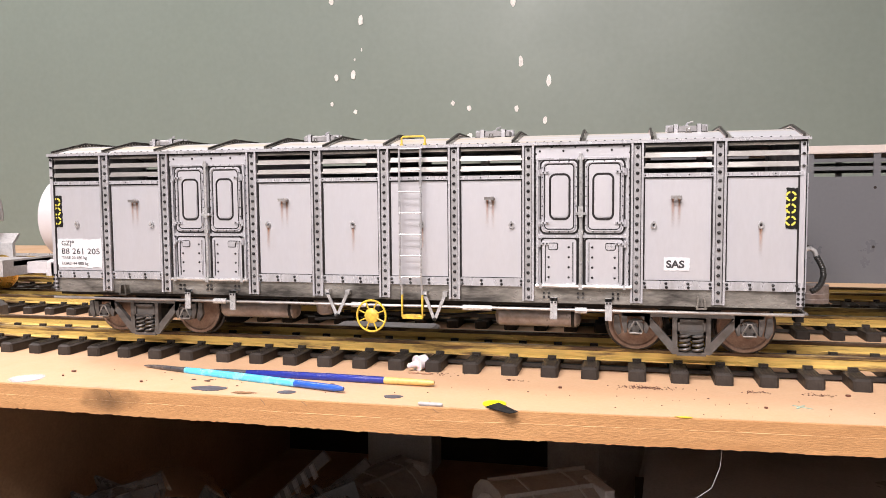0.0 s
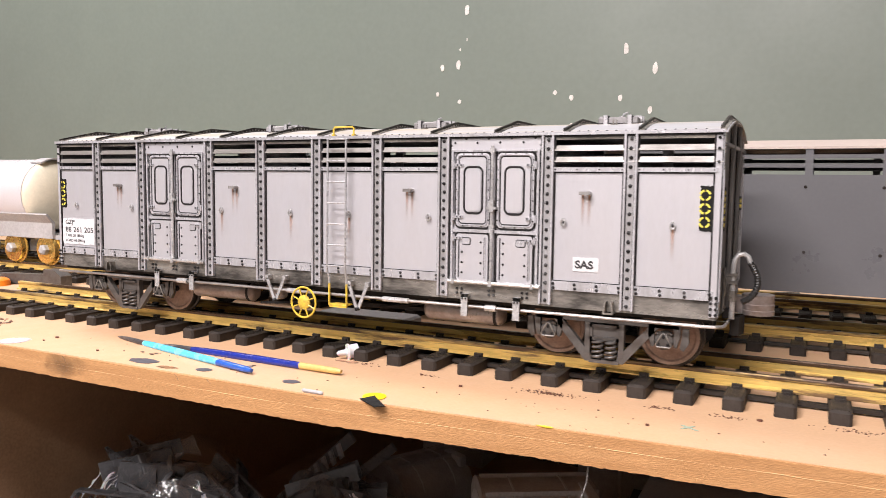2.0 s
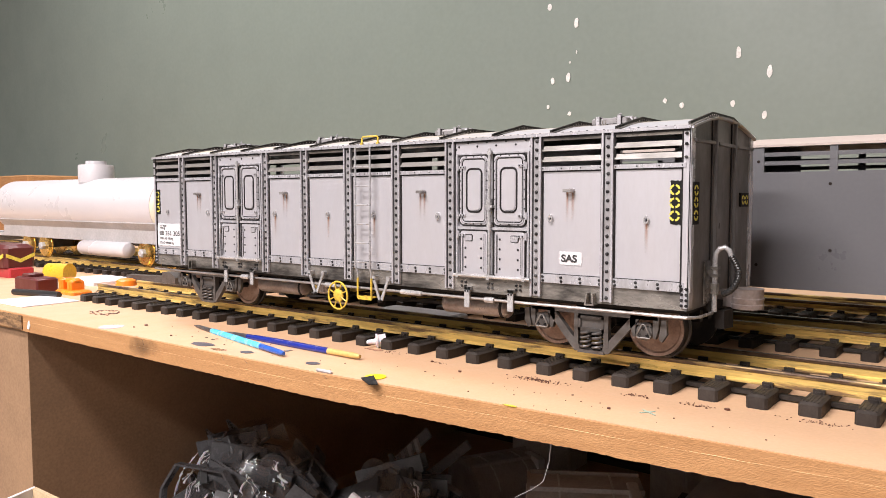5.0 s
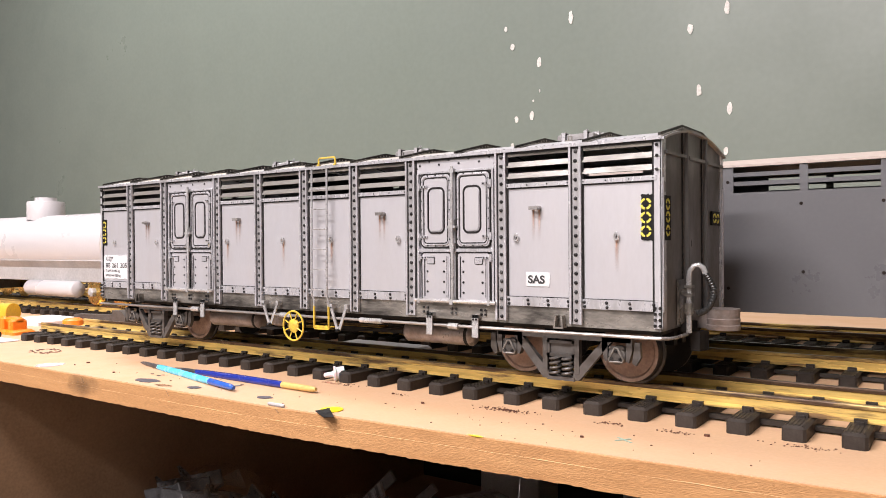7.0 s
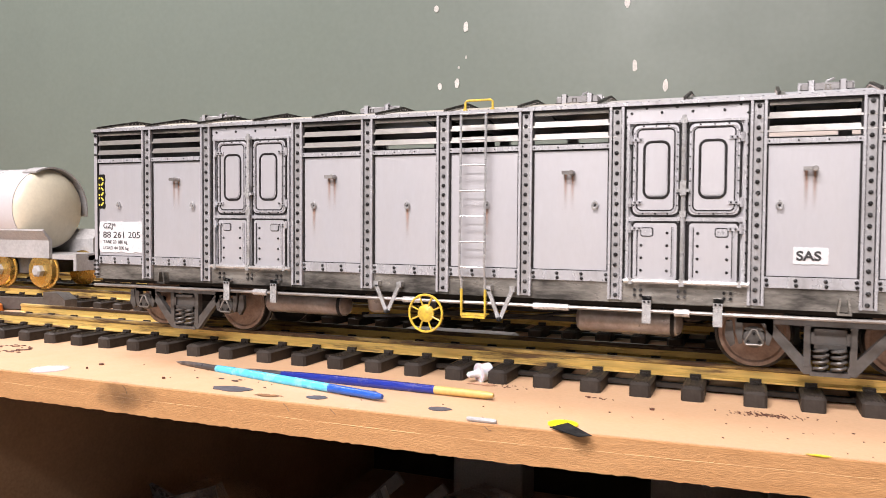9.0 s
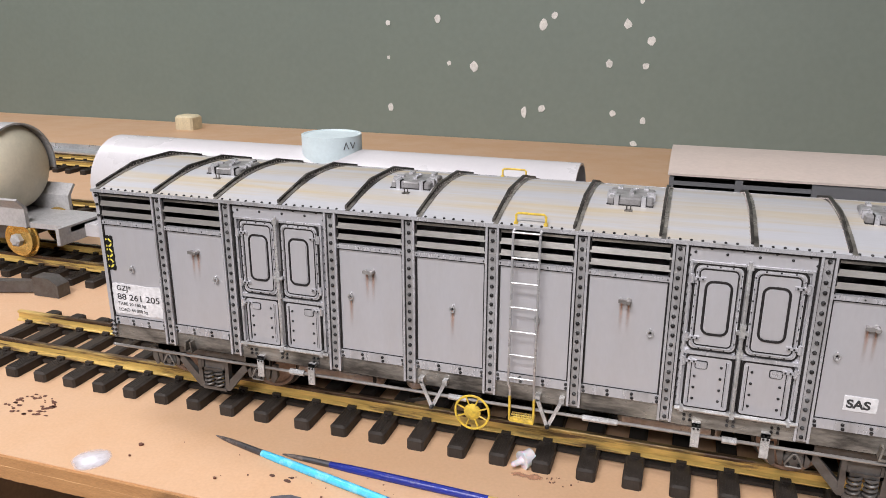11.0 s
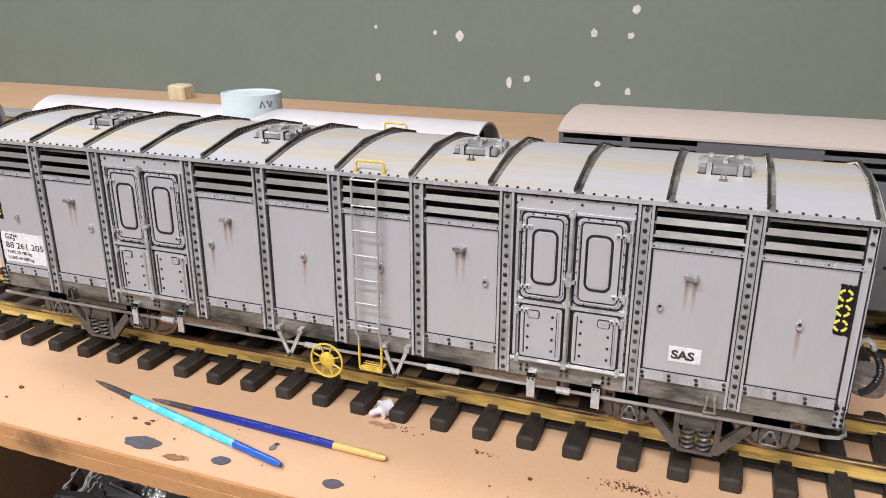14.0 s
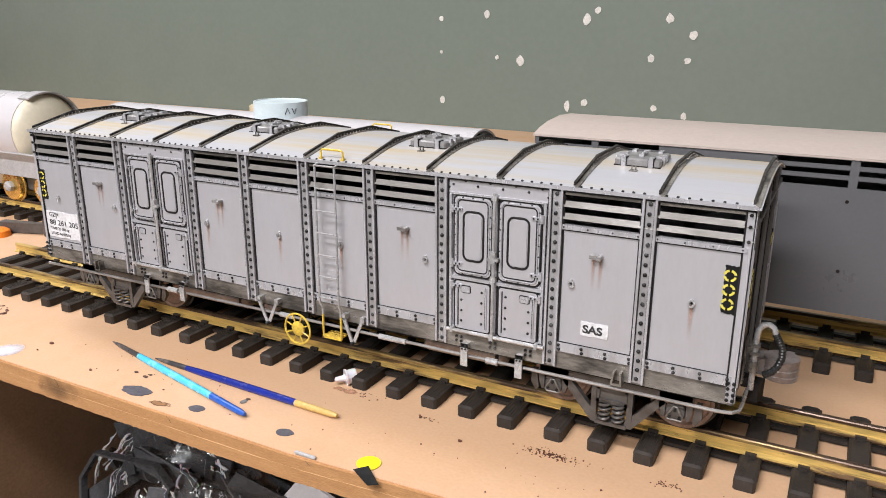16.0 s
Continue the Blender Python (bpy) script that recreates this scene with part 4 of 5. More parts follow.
# bogies
def bogie(parent, xc, yc=0.0552):
    R, zc = 0.0178, 0.0336
    b = part("bogie", Geo().box(xc - 0.008, xc + 0.008, yc - 0.03, yc + 0.03, 0.034, 0.0465), UNDER, parent, "grey bogie with rusty wheels and coil springs")
    for s in (-1, 1):
        y = yc + s * 0.0455
        y0, y1 = y - 0.0018, y + 0.0018
        f = Geo()
        f.box(xc - 0.041, xc + 0.041, y0, y1, 0.0405, 0.0442)
        f.prism("y", [(xc - 0.0300, 0.0405), (xc - 0.0245, 0.0405), (xc - 0.0075, 0.0215), (xc - 0.0075, 0.0178), (xc - 0.0110, 0.0178)], y0, y1)
        f.prism("y", [(xc + 0.0300, 0.0405), (xc + 0.0245, 0.0405), (xc + 0.0075, 0.0215), (xc + 0.0075, 0.0178), (xc + 0.0110, 0.0178)], y0, y1)
        f.box(xc - 0.0112, xc - 0.0082, y0 - 0.0004, y1, 0.0215, 0.0405).box(xc + 0.0082, xc + 0.0112, y0 - 0.0004, y1, 0.0215, 0.0405)
        f.box(xc - 0.0085, xc + 0.0085, y0 - 0.0006, y1 + 0.002, 0.0172, 0.0192)
        for k in (-1, 1):
            xw = xc + k * 0.033
            f.prism("y", [(xw - 0.0085, 0.0442), (xw + 0.0085, 0.0442), (xw + 0.0085, 0.036), (xw + 0.0068, 0.030), (xw + 0.0052, 0.0305), (xw + 0.0052, 0.0405), (xw - 0.0052, 0.0405), (xw - 0.0052, 0.0305), (xw - 0.0068, 0.030), (xw - 0.0085, 0.036)], y0, y1)
        part("side_frame", f, FRAME, b, "grey cast side frame")
        o = -1 if s < 0 else 1
        q = y + o * 0.0022
        part("bolster_box", Geo().box(xc - 0.0085, xc + 0.0085, min(q, q - o * 0.004), max(q, q - o * 0.004), 0.0302, 0.0322).box(xc - 0.0085, xc + 0.0085, min(q, q - o * 0.004), max(q, q - o * 0.004), 0.0378, 0.0394).box(xc - 0.0085, xc - 0.0068, min(q, q - o * 0.004), max(q, q - o * 0.004), 0.0302, 0.0394).box(xc + 0.0068, xc + 0.0085, min(q, q - o * 0.004), max(q, q - o * 0.004), 0.0302, 0.0394).box(xc - 0.0072, xc + 0.0072, y - 0.001, y + 0.001, 0.031, 0.039), FRAME, b)
        for k in (-1, 1):
            hx = [(xc + k * 0.0038 + 0.0028 * math.cos(a), y + o * 0.001 + 0.0028 * math.sin(a), 0.0192 + 0.011 * a / (2 * math.pi * 4)) for a in [2 * math.pi * 4 * j / 56 for j in range(57)]]
            part("coil_spring", Geo().tube(hx, 0.0008, 6), FRAME, b, "dark coil spring")
            xw = xc + k * 0.033
            ab = part("axle_box", Geo().lathe((xw, y - o * 0.003, zc), (0, o, 0), [(0, 0.0052), (0.004, 0.0052), (0.0048, 0.0046)], 14).prism("y", [(xw - 0.0046, zc + 0.0035), (xw + 0.0046, zc + 0.0035), (xw + 0.0038, zc + 0.0048), (xw - 0.0038, zc + 0.0048)], min(y, y + o * 0.0022), max(y, y + o * 0.0022)), FRAME, b)
            tri = [(xw - 0.0008, zc + 0.0040), (xw + 0.0008, zc + 0.0040), (xw + 0.0042, zc - 0.0022), (xw + 0.0036, zc - 0.0034), (xw - 0.0036, zc - 0.0034), (xw - 0.0042, zc - 0.0022)]
            cap = part("axle_cap", Geo().prism("y", tri, min(y + o * 0.0014, y + o * 0.0026), max(y + o * 0.0014, y + o * 0.0026)), FRAME, ab, "dark triangular cap with three bolts")
            part("cap_rim", Geo().tube([(p, y + o * 0.0028, q2) for p, q2 in tri], 0.00055, 6, True), SLAT, cap, "worn steel rim")
            bt = Geo()
            for ax, az in ((0, 0.0022), (-0.0024, -0.0018), (0.0024, -0.0018)):
                bt.bolt((xw + ax, y + o * 0.003, zc + az), (0, o, 0), 0.0008, 0.0008)
            part("bolts", bt, RIVET, ab)
            part("brake_shoe", Geo().prism("y", [(xw + k * 0.0100, 0.041), (xw + k * 0.0085, 0.030), (xw + k * 0.0105, 0.0285), (xw + k * 0.0132, 0.033), (xw + k * 0.0128, 0.041)], y - 0.0015, y + 0.0012), FRAME, b)
    for k in (-1, 1):
        xw = xc + k * 0.033
        for s in (-1, 1):
            y = yc + s * 0.0258
            w = part("wheel", Geo().lathe((xw, y, zc), (0, -s, 0), [(-0.0042, 0.0025), (-0.0042, 0.006), (-0.0034, 0.0075), (-0.0034, 0.0140), (-0.0042, 0.0150), (-0.0042, 0.0168), (-0.0030, 0.0169), (-0.0026, 0.004)], 40), RUSTY, b, "rusty brown wheel")
            part("tyre", Geo().rings([[(xw + r * math.cos(a), y - s * h, zc + r * math.sin(a)) for h, r in ((-0.0041, 0.0169), (-0.0036, 0.0174), (0.0008, 0.0178), (0.0012, 0.0190), (0.0026, 0.0190), (0.0028, 0.004), (-0.0022, 0.004), (-0.0024, 0.0165))] for a in [2 * math.pi * j / 40 for j in range(40)]], True), WHEELRIM, w, "dark worn tread")
        part("axle", Geo().tube([(xw, yc - 0.04, zc), (xw, yc + 0.04, zc)], 0.0022, 10), UNDER, b)
    return b


bogie(wagon, 0.4432)
bogie(wagon, 0.0668)

# ---- chips in the wall paint ----
for k, (x, z, w, h) in enumerate([(-0.222, 0.537, 5, 8), (-0.155, 0.493, 5, 12), (0.176, 0.511, 5, 11), (0.192, 0.389, 5, 12), (0.25, 0.349, 5, 13), (-0.213, 0.373, 4.5, 7), (-0.174, 0.378, 5, 11),
                                  (-0.224, 0.316, 4, 5.5), (-0.17, 0.298, 4.5, 5), (0.048, 0.309, 4.5, 5.5), (0.083, 0.297, 4.5, 6.5), (0.183, 0.293, 4.5, 6.5), (0.242, 0.268, 4.5, 8), (-0.239, 0.579, 4.5, 6),
                                  (0.246, 0.539, 5, 13), (-0.078, 0.579, 5, 14), (-0.25, 0.055, 6, 9), (-0.253, 0.155, 3, 4), (-0.253, 0.223, 5, 6), (-0.148, 0.231, 6, 9), (0.063, 0.222, 7, 11),
                                  (0.084, 0.239, 6, 7), (0.219, 0.225, 7, 9), (0.263, 0.195, 7, 9), (0.19, 0.153, 6, 8), (0.257, 0.15, 6, 6), (-0.072, 0.142, 8, 11), (-0.124, 0.147, 4, 5),
                                  (0.031, 0.057, 6, 12), (0.066, 0.065, 7, 7), (0.202, 0.062, 6, 6), (0.259, 0.05, 6, 7), (0.245, 0.006, 7, 5), (-0.17, 0.41, 2, 3), (-0.154, 0.43, 1.5, 4)]):
    chip(x, z, w * 0.00102, h * 0.00098, k)

# ---- grey unpainted wagon body on the back track ----
GX, GY, GW = 0.3336, 0.165, 0.109
grey = thing("unpainted_wagon_body", "unpainted dark grey model wagon body with dusty pale roof", "model wagon", (GX, 0.2195, 0.0158))
GZ0, GZ1 = 0.0460, 0.1466
louvred = [(0.003, 0.0425), (0.0475, 0.0895), (0.1635, 0.2055), (0.2105, 0.2520), (0.2570, 0.2985), (0.3035, 0.3455), (0.414, 0.4555), (0.4605, 0.5005)]
for y0 in (GY, GY + GW - 0.002):
    side = Geo().box(GX, GX + 0.5035, y0, y0 + 0.002, GZ0, 0.1275).box(GX, GX + 0.5035, y0, y0 + 0.002, 0.1448, GZ1)
    cuts = [0.0] + [v for p in louvred for v in p] + [0.5035]
    for a, b in zip(cuts[::2], cuts[1::2]):
        side.box(GX + a, GX + b, y0, y0 + 0.002, 0.1275, 0.1448)
    body = part("side_wall", side, GREY_BODY, grey, "smooth dark grey side with slots")
    for a, b in louvred:
        for z in (0.1398, 0.1337):
            part("louvre_slat", Geo().box(GX + a, GX + b, y0 + 0.0004, y0 + 0.0016, z - 0.0014, z + 0.0014), GREY_BODY, body)
for x0 in (GX, GX + 0.5015):
    part("end_wall", Geo().prism("x", [(GY + 0.002, GZ0), (GY + GW - 0.002, GZ0), (GY + GW - 0.002, GZ1), (GY + GW * 0.68, 0.1515), (GY + GW * 0.32, 0.1515), (GY + 0.002, GZ1)], x0, x0 + 0.002), GREY_BODY, grey)
part("floor_plate", Geo().box(GX + 0.002, GX + 0.5015, GY + 0.002, GY + GW - 0.002, GZ0, GZ0 + 0.002), GREY_BODY, grey)
arch = [(GY - 0.001, GZ1), (GY + 0.012, 0.1500), (GY + 0.028, 0.1526), (GY + 0.0545, 0.1540)]
arch += [(2 * (GY + GW / 2) - y, z) for y, z in arch[-2::-1]]
part("roof", Geo().rings([[(x, y, z) for y, z in arch] + [(x, y, z - 0.0015) for y, z in arch[::-1]] for x in (GX - 0.001, GX + 0.5045)]), PINK_ROOF, grey, "pale dusty arched roof", 50)
# near-black discs on the surface give the shade of drilled holes
for x, z in ((0.540, 0.119), (0.541, 0.074), (0.4935, 0.062), (0.4935, 0.135), (0.587, 0.119), (0.587, 0.074), (0.632, 0.119), (0.45, 0.119), (0.405, 0.119)):
    part("hole_disc", Geo().lathe((x, GY + 0.0002, z), (0, -1, 0), [(0, 0.0011), (0.0005, 0.0011)], 10), DARK, grey)
bogie(grey, 0.402, 0.2195)
bogie(grey, 0.770, 0.2195)


# ---- white tank wagons on the back track ----
def saddle_chassis(parent, x0, x1, centres):
    zc = 0.0985
    part("deck", Geo().box(x0, x1, 0.193, 0.246, 0.046, 0.051), PALE_GREY, parent, "pale grey plastic chassis deck")
    part("side_beam", Geo().prism("x", [(0.189, 0.047), (0.193, 0.047), (0.193, 0.066), (0.183, 0.077), (0.181, 0.0755), (0.189, 0.0655)], x0 + 0.05, x1 - 0.05), PALE_GREY, parent)
    part("side_beam", Geo().prism("x", [(0.246, 0.047), (0.250, 0.047), (0.250, 0.0655), (0.258, 0.0755), (0.256, 0.077), (0.246, 0.066)], x0 + 0.05, x1 - 0.05), PALE_GREY, parent)
    for x in (x0, x1 - 0.004):
        part("end_beam", Geo().box(x, x + 0.004, 0.178, 0.261, 0.036, 0.053), PALE_GREY, parent)
    for xc in centres:
        part("bogie_block", Geo().box(xc - 0.022, xc + 0.022, 0.198, 0.241, 0.030, 0.046), FRAME, parent)
        for dx in (-0.030, 0.030):
            for s in (-1, 1):
                part("brass_wheel", Geo().lathe((xc + dx, 0.2195 + s * 0.0262, 0.0336), (0, -s, 0), [(-0.004, 0.003), (-0.004, 0.0168), (0.0008, 0.0177), (0.0012, 0.0198), (0.0026, 0.0198), (0.0028, 0.003)], 32), BRASS_BRIGHT, parent, "turned brass wheel")
                part("axle_end", Geo().lathe((xc + dx, 0.2195 + s * 0.027, 0.0336), (0, s, 0), [(0, 0.0065), (0.008, 0.0065), (0.010, 0.004)], 6), PALE_GREY, parent)
    for x, s in ((x0, -1), (x1, 1)):
        part("coupler", Geo().box(min(x, x + s * 0.03), max(x, x + s * 0.03), 0.211, 0.228, 0.037, 0.049).cbox(min(x + s * 0.026, x + s * 0.048), max(x + s * 0.026, x + s * 0.048), 0.205, 0.234, 0.035, 0.052, 0.003), WHITE_TANK, parent, "white plastic coupler")


tank = thing("tank_wagon", "white model tank wagon with domed end and brass wheels", "model wagon", (-0.53, 0.2195, 0.0158))
saddle_chassis(tank, -0.83, -0.215, (-0.665, -0.308))
R = 0.0432
part("tank_shell", Geo().lathe((-0.81, 0.2195, 0.0985), (1, 0, 0), [(0, 0.02), (0.004, 0.032), (0.012, 0.0405), (0.022, R), (0.508, R), (0.508, 0.01)], 56), WHITE_TANK, tank, "glossy white tank shell")
part("tank_end", Geo().lathe((-0.3018, 0.2195, 0.0985), (1, 0, 0), [(0, R - 0.0006), (0.003, R - 0.0015), (0.007, 0.0385), (0.011, 0.0325), (0.0145, 0.0245), (0.017, 0.014), (0.018, 0.003)], 44), CREAM, tank, "cream domed tank end")
part("tank_rim", Geo().rings([[(x, 0.2195 + r * math.cos(radians(a)), 0.0985 + r * math.sin(radians(a))) for x, r in ((-0.312, R + 0.0002), (-0.292, R + 0.0002), (-0.292, R + 0.002), (-0.312, R + 0.002))] for a in range(-10, 121, 10)]), PALE_GREY, tank, "thin grey rim strip over the end")
part("dome", Geo().lathe((-0.518, 0.2195, 0.135), (0, 0, 1), [(0, 0.0262), (0.026, 0.0262), (0.028, 0.025), (0.028, 0.0155), (0.034, 0.015), (0.0345, 0.002)], 36), WHITE_TANK, tank, "white two-step dome")
part("air_tank", Geo().lathe((-0.503, 0.186, 0.0365), (1, 0, 0), [(0, 0.004), (0.003, 0.010), (0.006, 0.0112), (0.129, 0.0112), (0.132, 0.010), (0.135, 0.004)], 24), WHITE_TANK, tank)

shell = thing("tank_shell_with_collar", "white tank shell with open dome collar on a plain chassis", "model wagon", (0.035, 0.2195, 0.0158))
saddle_chassis(shell, -0.135, 0.29, (-0.04, 0.19))
part("tube", Geo().lathe((-0.169, 0.2195, 0.0955), (1, 0, 0), [(0.02, 0.004), (0.02, 0.041), (0, 0.041), (0, 0.0428), (0.435, 0.0428), (0.435, 0.041), (0.422, 0.041), (0.422, 0.004)], 56), WHITE_TANK, shell, "long white pipe")
# near-black disc holds the shade inside the open tube end
part("tube_shade_disc", Geo().lathe((0.2532, 0.2195, 0.0955), (1, 0, 0), [(0, 0.0408), (0.001, 0.0408)], 40), DARK, shell)
col = part("dome_collar", Geo().lathe((0.0535, 0.2195, 0.1265), (0, 0, 1), [(0, 0.0255), (0.0245, 0.0255), (0.0245, 0.0236), (0.0238, 0.0234), (0.0238, 0.003)], 44), PALE_BLUE, shell, "pale blue-white dome collar with dark strokes")
def on_collar(a, z):
    return (0.0535 + 0.0256 * math.cos(radians(a)), 0.2195 + 0.0256 * math.sin(radians(a)), z)


part("pen_strokes", Geo().tube([on_collar(-42, 0.1408), on_collar(-37, 0.1466), on_collar(-32, 0.1412)], 0.0005, 5).tube([on_collar(-27, 0.1464), on_collar(-22, 0.1410), on_collar(-17, 0.1460)], 0.0005, 5), LETTER, col)

# ---- things at the back of the bench ----
FOAM = material("pale_foam", (0.72, 0.62, 0.42), 0.9, coarse=60, bump=0.6)
ALU = material("pale_metal", (0.62, 0.63, 0.64), 0.35, metal=0.6, coarse=20)
solo("foam_block", Geo().cbox(-0.712, -0.668, 1.02, 1.06, 0, 0.030, 0.004), FOAM, "small pale yellow foam block on the bench", "foam block")
solo("metal_strip", Geo().prism("x", [(0.72, 0), (0.75, 0), (0.75, 0.012), (0.747, 0.012), (0.747, 0.003), (0.72, 0.003)], -1.5, -0.3), ALU, "long pale metal angle strip lying on the bench", "metal strip")
solo("wooden_box", Geo().cbox(-2.25, -1.95, 0.75, 0.95, 0, 0.19, 0.004), BOARD_EDGE, "plain yellow-brown wooden box on the bench", "box")
solo("sanding_plate", Geo().cbox(0.165, 0.252, 0.112, 0.150, 0, 0.0075, 0.002), PALE_GREY, "flat pale grey plate between the tracks", "plate")
solo("black_rod", Geo().tube([(0.42, 0.455, 0.003), (0.535, 0.487, 0.003)], 0.003, 8), RUBBER, "thin black rod lying behind the back track", "rod")

# ---- loose things at the end of the track ----
DARKRED = material("dark_red_plastic", (0.105, 0.016, 0.015), 0.4)
ORANGE = material("orange_plastic", (0.9, 0.25, 0.02), 0.35, coarse=60, variation=0.04)
AMBER = material("amber_plastic", (0.75, 0.42, 0.03), 0.35)
PAPER = material("white_paper", (0.76, 0.74, 0.76), 0.7, coarse=30, variation=0.03)
loco = thing("toy_locomotive", "small dark red toy locomotive with yellow chevron", "toy locomotive", (-0.50, 0.09, 0))
part("cab", Geo().cbox(-0.560, -0.476, 0.062, 0.104, 0.014, 0.046, 0.005), DARKRED, loco)
part("chevron", Geo().prism("x", [(0.064, 0.034), (0.083, 0.026), (0.102, 0.034), (0.102, 0.029), (0.083, 0.021), (0.064, 0.029)], -0.4757, -0.4745).prism("y", [(-0.52, 0.034), (-0.499, 0.026), (-0.478, 0.034), (-0.478, 0.029), (-0.499, 0.021), (-0.52, 0.029)], 0.0605, 0.0617), MARK_YELLOW, loco, "yellow chevron")
part("chassis", Geo().cbox(-0.562, -0.472, 0.066, 0.100, 0, 0.0138, 0.002), material("red_plastic", (0.45, 0.03, 0.04), 0.4), loco)
block = thing("dark_red_block", "dark red plastic part lying on the bench", "plastic part", (-0.30, 0.03, 0))
part("block", Geo().cbox(-0.33, -0.272, 0.012, 0.038, 0, 0.016, 0.002).cbox(-0.318, -0.30, 0.016, 0.034, 0.015, 0.02, 0.001), DARKRED, block)
blk = thing("orange_clip", "bright orange plastic clips lying on the bench", "plastic clip", (-0.230, 0.033, 0))
part("clip", Geo().cbox(-0.250, -0.208, 0.022, 0.046, 0, 0.005, 0.002).cbox(-0.249, -0.240, 0.026, 0.044, 0.004, 0.018, 0.002).cbox(-0.230, -0.221, 0.026, 0.044, 0.004, 0.016, 0.002).cbox(-0.249, -0.221, 0.03, 0.041, 0.013, 0.018, 0.002), ORANGE, blk)
solo("amber_roll", Geo().lathe((-0.395, 0.085, 0.012), (1, 0.35, 0), [(0, 0.004), (0, 0.012), (0.034, 0.012), (0.034, 0.004)], 24), AMBER, "amber yellow plastic roll on the bench", "roll")
solo("plastic_disc", Geo().lathe((-0.262, 0.118, 0), (0, 0, 1), [(0, 0.013), (0.006, 0.012), (0.0085, 0.008), (0.009, 0.002)], 24), ORANGE, "small round orange plastic disc on the bench", "plastic disc")
solo("white_tray", Geo().cbox(-0.350, -0.285, 0.085, 0.14, 0, 0.007, 0.003), PAPER, "flat white plastic tray on the bench", "tray")
solo("paper_scrap", Geo().cbox(-0.232, -0.156, -0.055, 0.004, 0.0002, 0.0012, 0.0004), PAPER, "scrap of white paper on the bench", "paper")
solo("black_pen", Geo().tube([(-0.275, -0.012, 0.0035), (-0.205, 0.006, 0.0035)], 0.0035, 10), RUBBER, "short black pen lying on the bench", "pen")
tool = thing("grey_hand_tool", "small dark grey clamp with pale jaw on the bench", "tool", (-0.22, 0.135, 0))
part("bar", Geo().prism("z", [(-0.275, 0.126), (-0.215, 0.146), (-0.213, 0.152), (-0.277, 0.138)], 0.001, 0.012), FRAME, tool)
part("jaw", Geo().prism("y", [(-0.216, 0), (-0.188, 0), (-0.188, 0.012), (-0.198, 0.018), (-0.216, 0.018)], 0.140, 0.154), FRAME, tool)


# ---- paint brushes ----
def brush(name, tip, tail, mats, stops, label):
    a, b = Vector(tip), Vector(tail)
    d, n = (b - a).normalized(), (b - a).length
    o = thing(name, label, "paintbrush", tail, "paintbrushes")
    prof = [(0, 0.0003), (0.03, 0.0010), (0.07, 0.0015), (0.12, 0.0017), (0.16, 0.0018), (0.2, 0.0018), (0.28, 0.0023), (0.45, 0.0025), (0.6, 0.0025), (0.8, 0.0022), (0.95, 0.0020), (0.99, 0.0019), (1.0, 0.0012)]

    def radius(t):
        for (t0, r0), (t1, r1) in zip(prof[:-1], prof[1:]):
            if t <= t1:
                return r0 + (r1 - r0) * (t - t0) / (t1 - t0)
    for k, (nm, lab) in enumerate((("bristles", "dark paint-caked bristles"), ("ferrule", "dirty metal ferrule"), ("handle", ""), ("handle_tip", ""))):
        t0, t1 = stops[k], stops[k + 1]
        ts = [t0 + (t1 - t0) * i / 8 for i in range(9)]
        part(nm, Geo().lathe(a, d, [(t * n, radius(t)) for t in ts], 14), mats[k], o, lab)
    return o


BRISTLE = material("caked_bristle", (0.05, 0.04, 0.038), 0.6, spots=(0.2, 0.16, 0.14), coarse=300, bump=0.8)
FERRULE = material("stained_ferrule", (0.09, 0.085, 0.09), 0.4, metal=0.5, coarse=200)
CYAN = material("cyan_lacquer", (0.08, 0.5, 0.78), 0.25, spots=(0.2, 0.58, 0.78), amount=0.25, coarse=120, sharp=0.08)
BLUE = material("blue_lacquer", (0.02, 0.1, 0.45), 0.25, coarse=80)
NAVY = material("navy_lacquer", (0.015, 0.03, 0.26), 0.2, coarse=80)
TAN = material("tan_wood", (0.62, 0.42, 0.14), 0.4, coarse=120)
brush("paintbrush", (0.083, -0.0180, 0.0012), (0.2425, -0.0560, 0.0026), (BRISTLE, FERRULE, CYAN, BLUE), (0, 0.12, 0.235, 0.785, 1), "paintbrush with worn light blue handle and dirty bristles")
brush("paintbrush", (0.132, -0.0235, 0.0012), (0.2915, -0.0315, 0.0026), (BRISTLE, FERRULE, NAVY, TAN), (0, 0.09, 0.2, 0.80, 1), "paintbrush with dark blue handle and tan tip")

CLEAR = material("milky_plastic", (0.66, 0.64, 0.67), 0.25, coarse=60, variation=0.02)
CLEAR.node_tree.nodes["Principled BSDF"].inputs["Subsurface Weight"].default_value = 0.3
CLEAR.node_tree.nodes["Principled BSDF"].inputs["Subsurface Scale"].default_value = 0.003
solo("nozzle_cap", Geo().lathe((0.2745, 0.0140, 0.0052), (-0.66, -0.74, -0.08), [(0, 0.003), (0.0004, 0.0050), (0.0060, 0.0047), (0.0062, 0.0056), (0.0074, 0.0056), (0.0076, 0.0028), (0.0090, 0.0020), (0.0135, 0.0017), (0.0145, 0.0008)], 20), CLEAR, "milky white plastic nozzle cap lying by the sleepers", "cap")


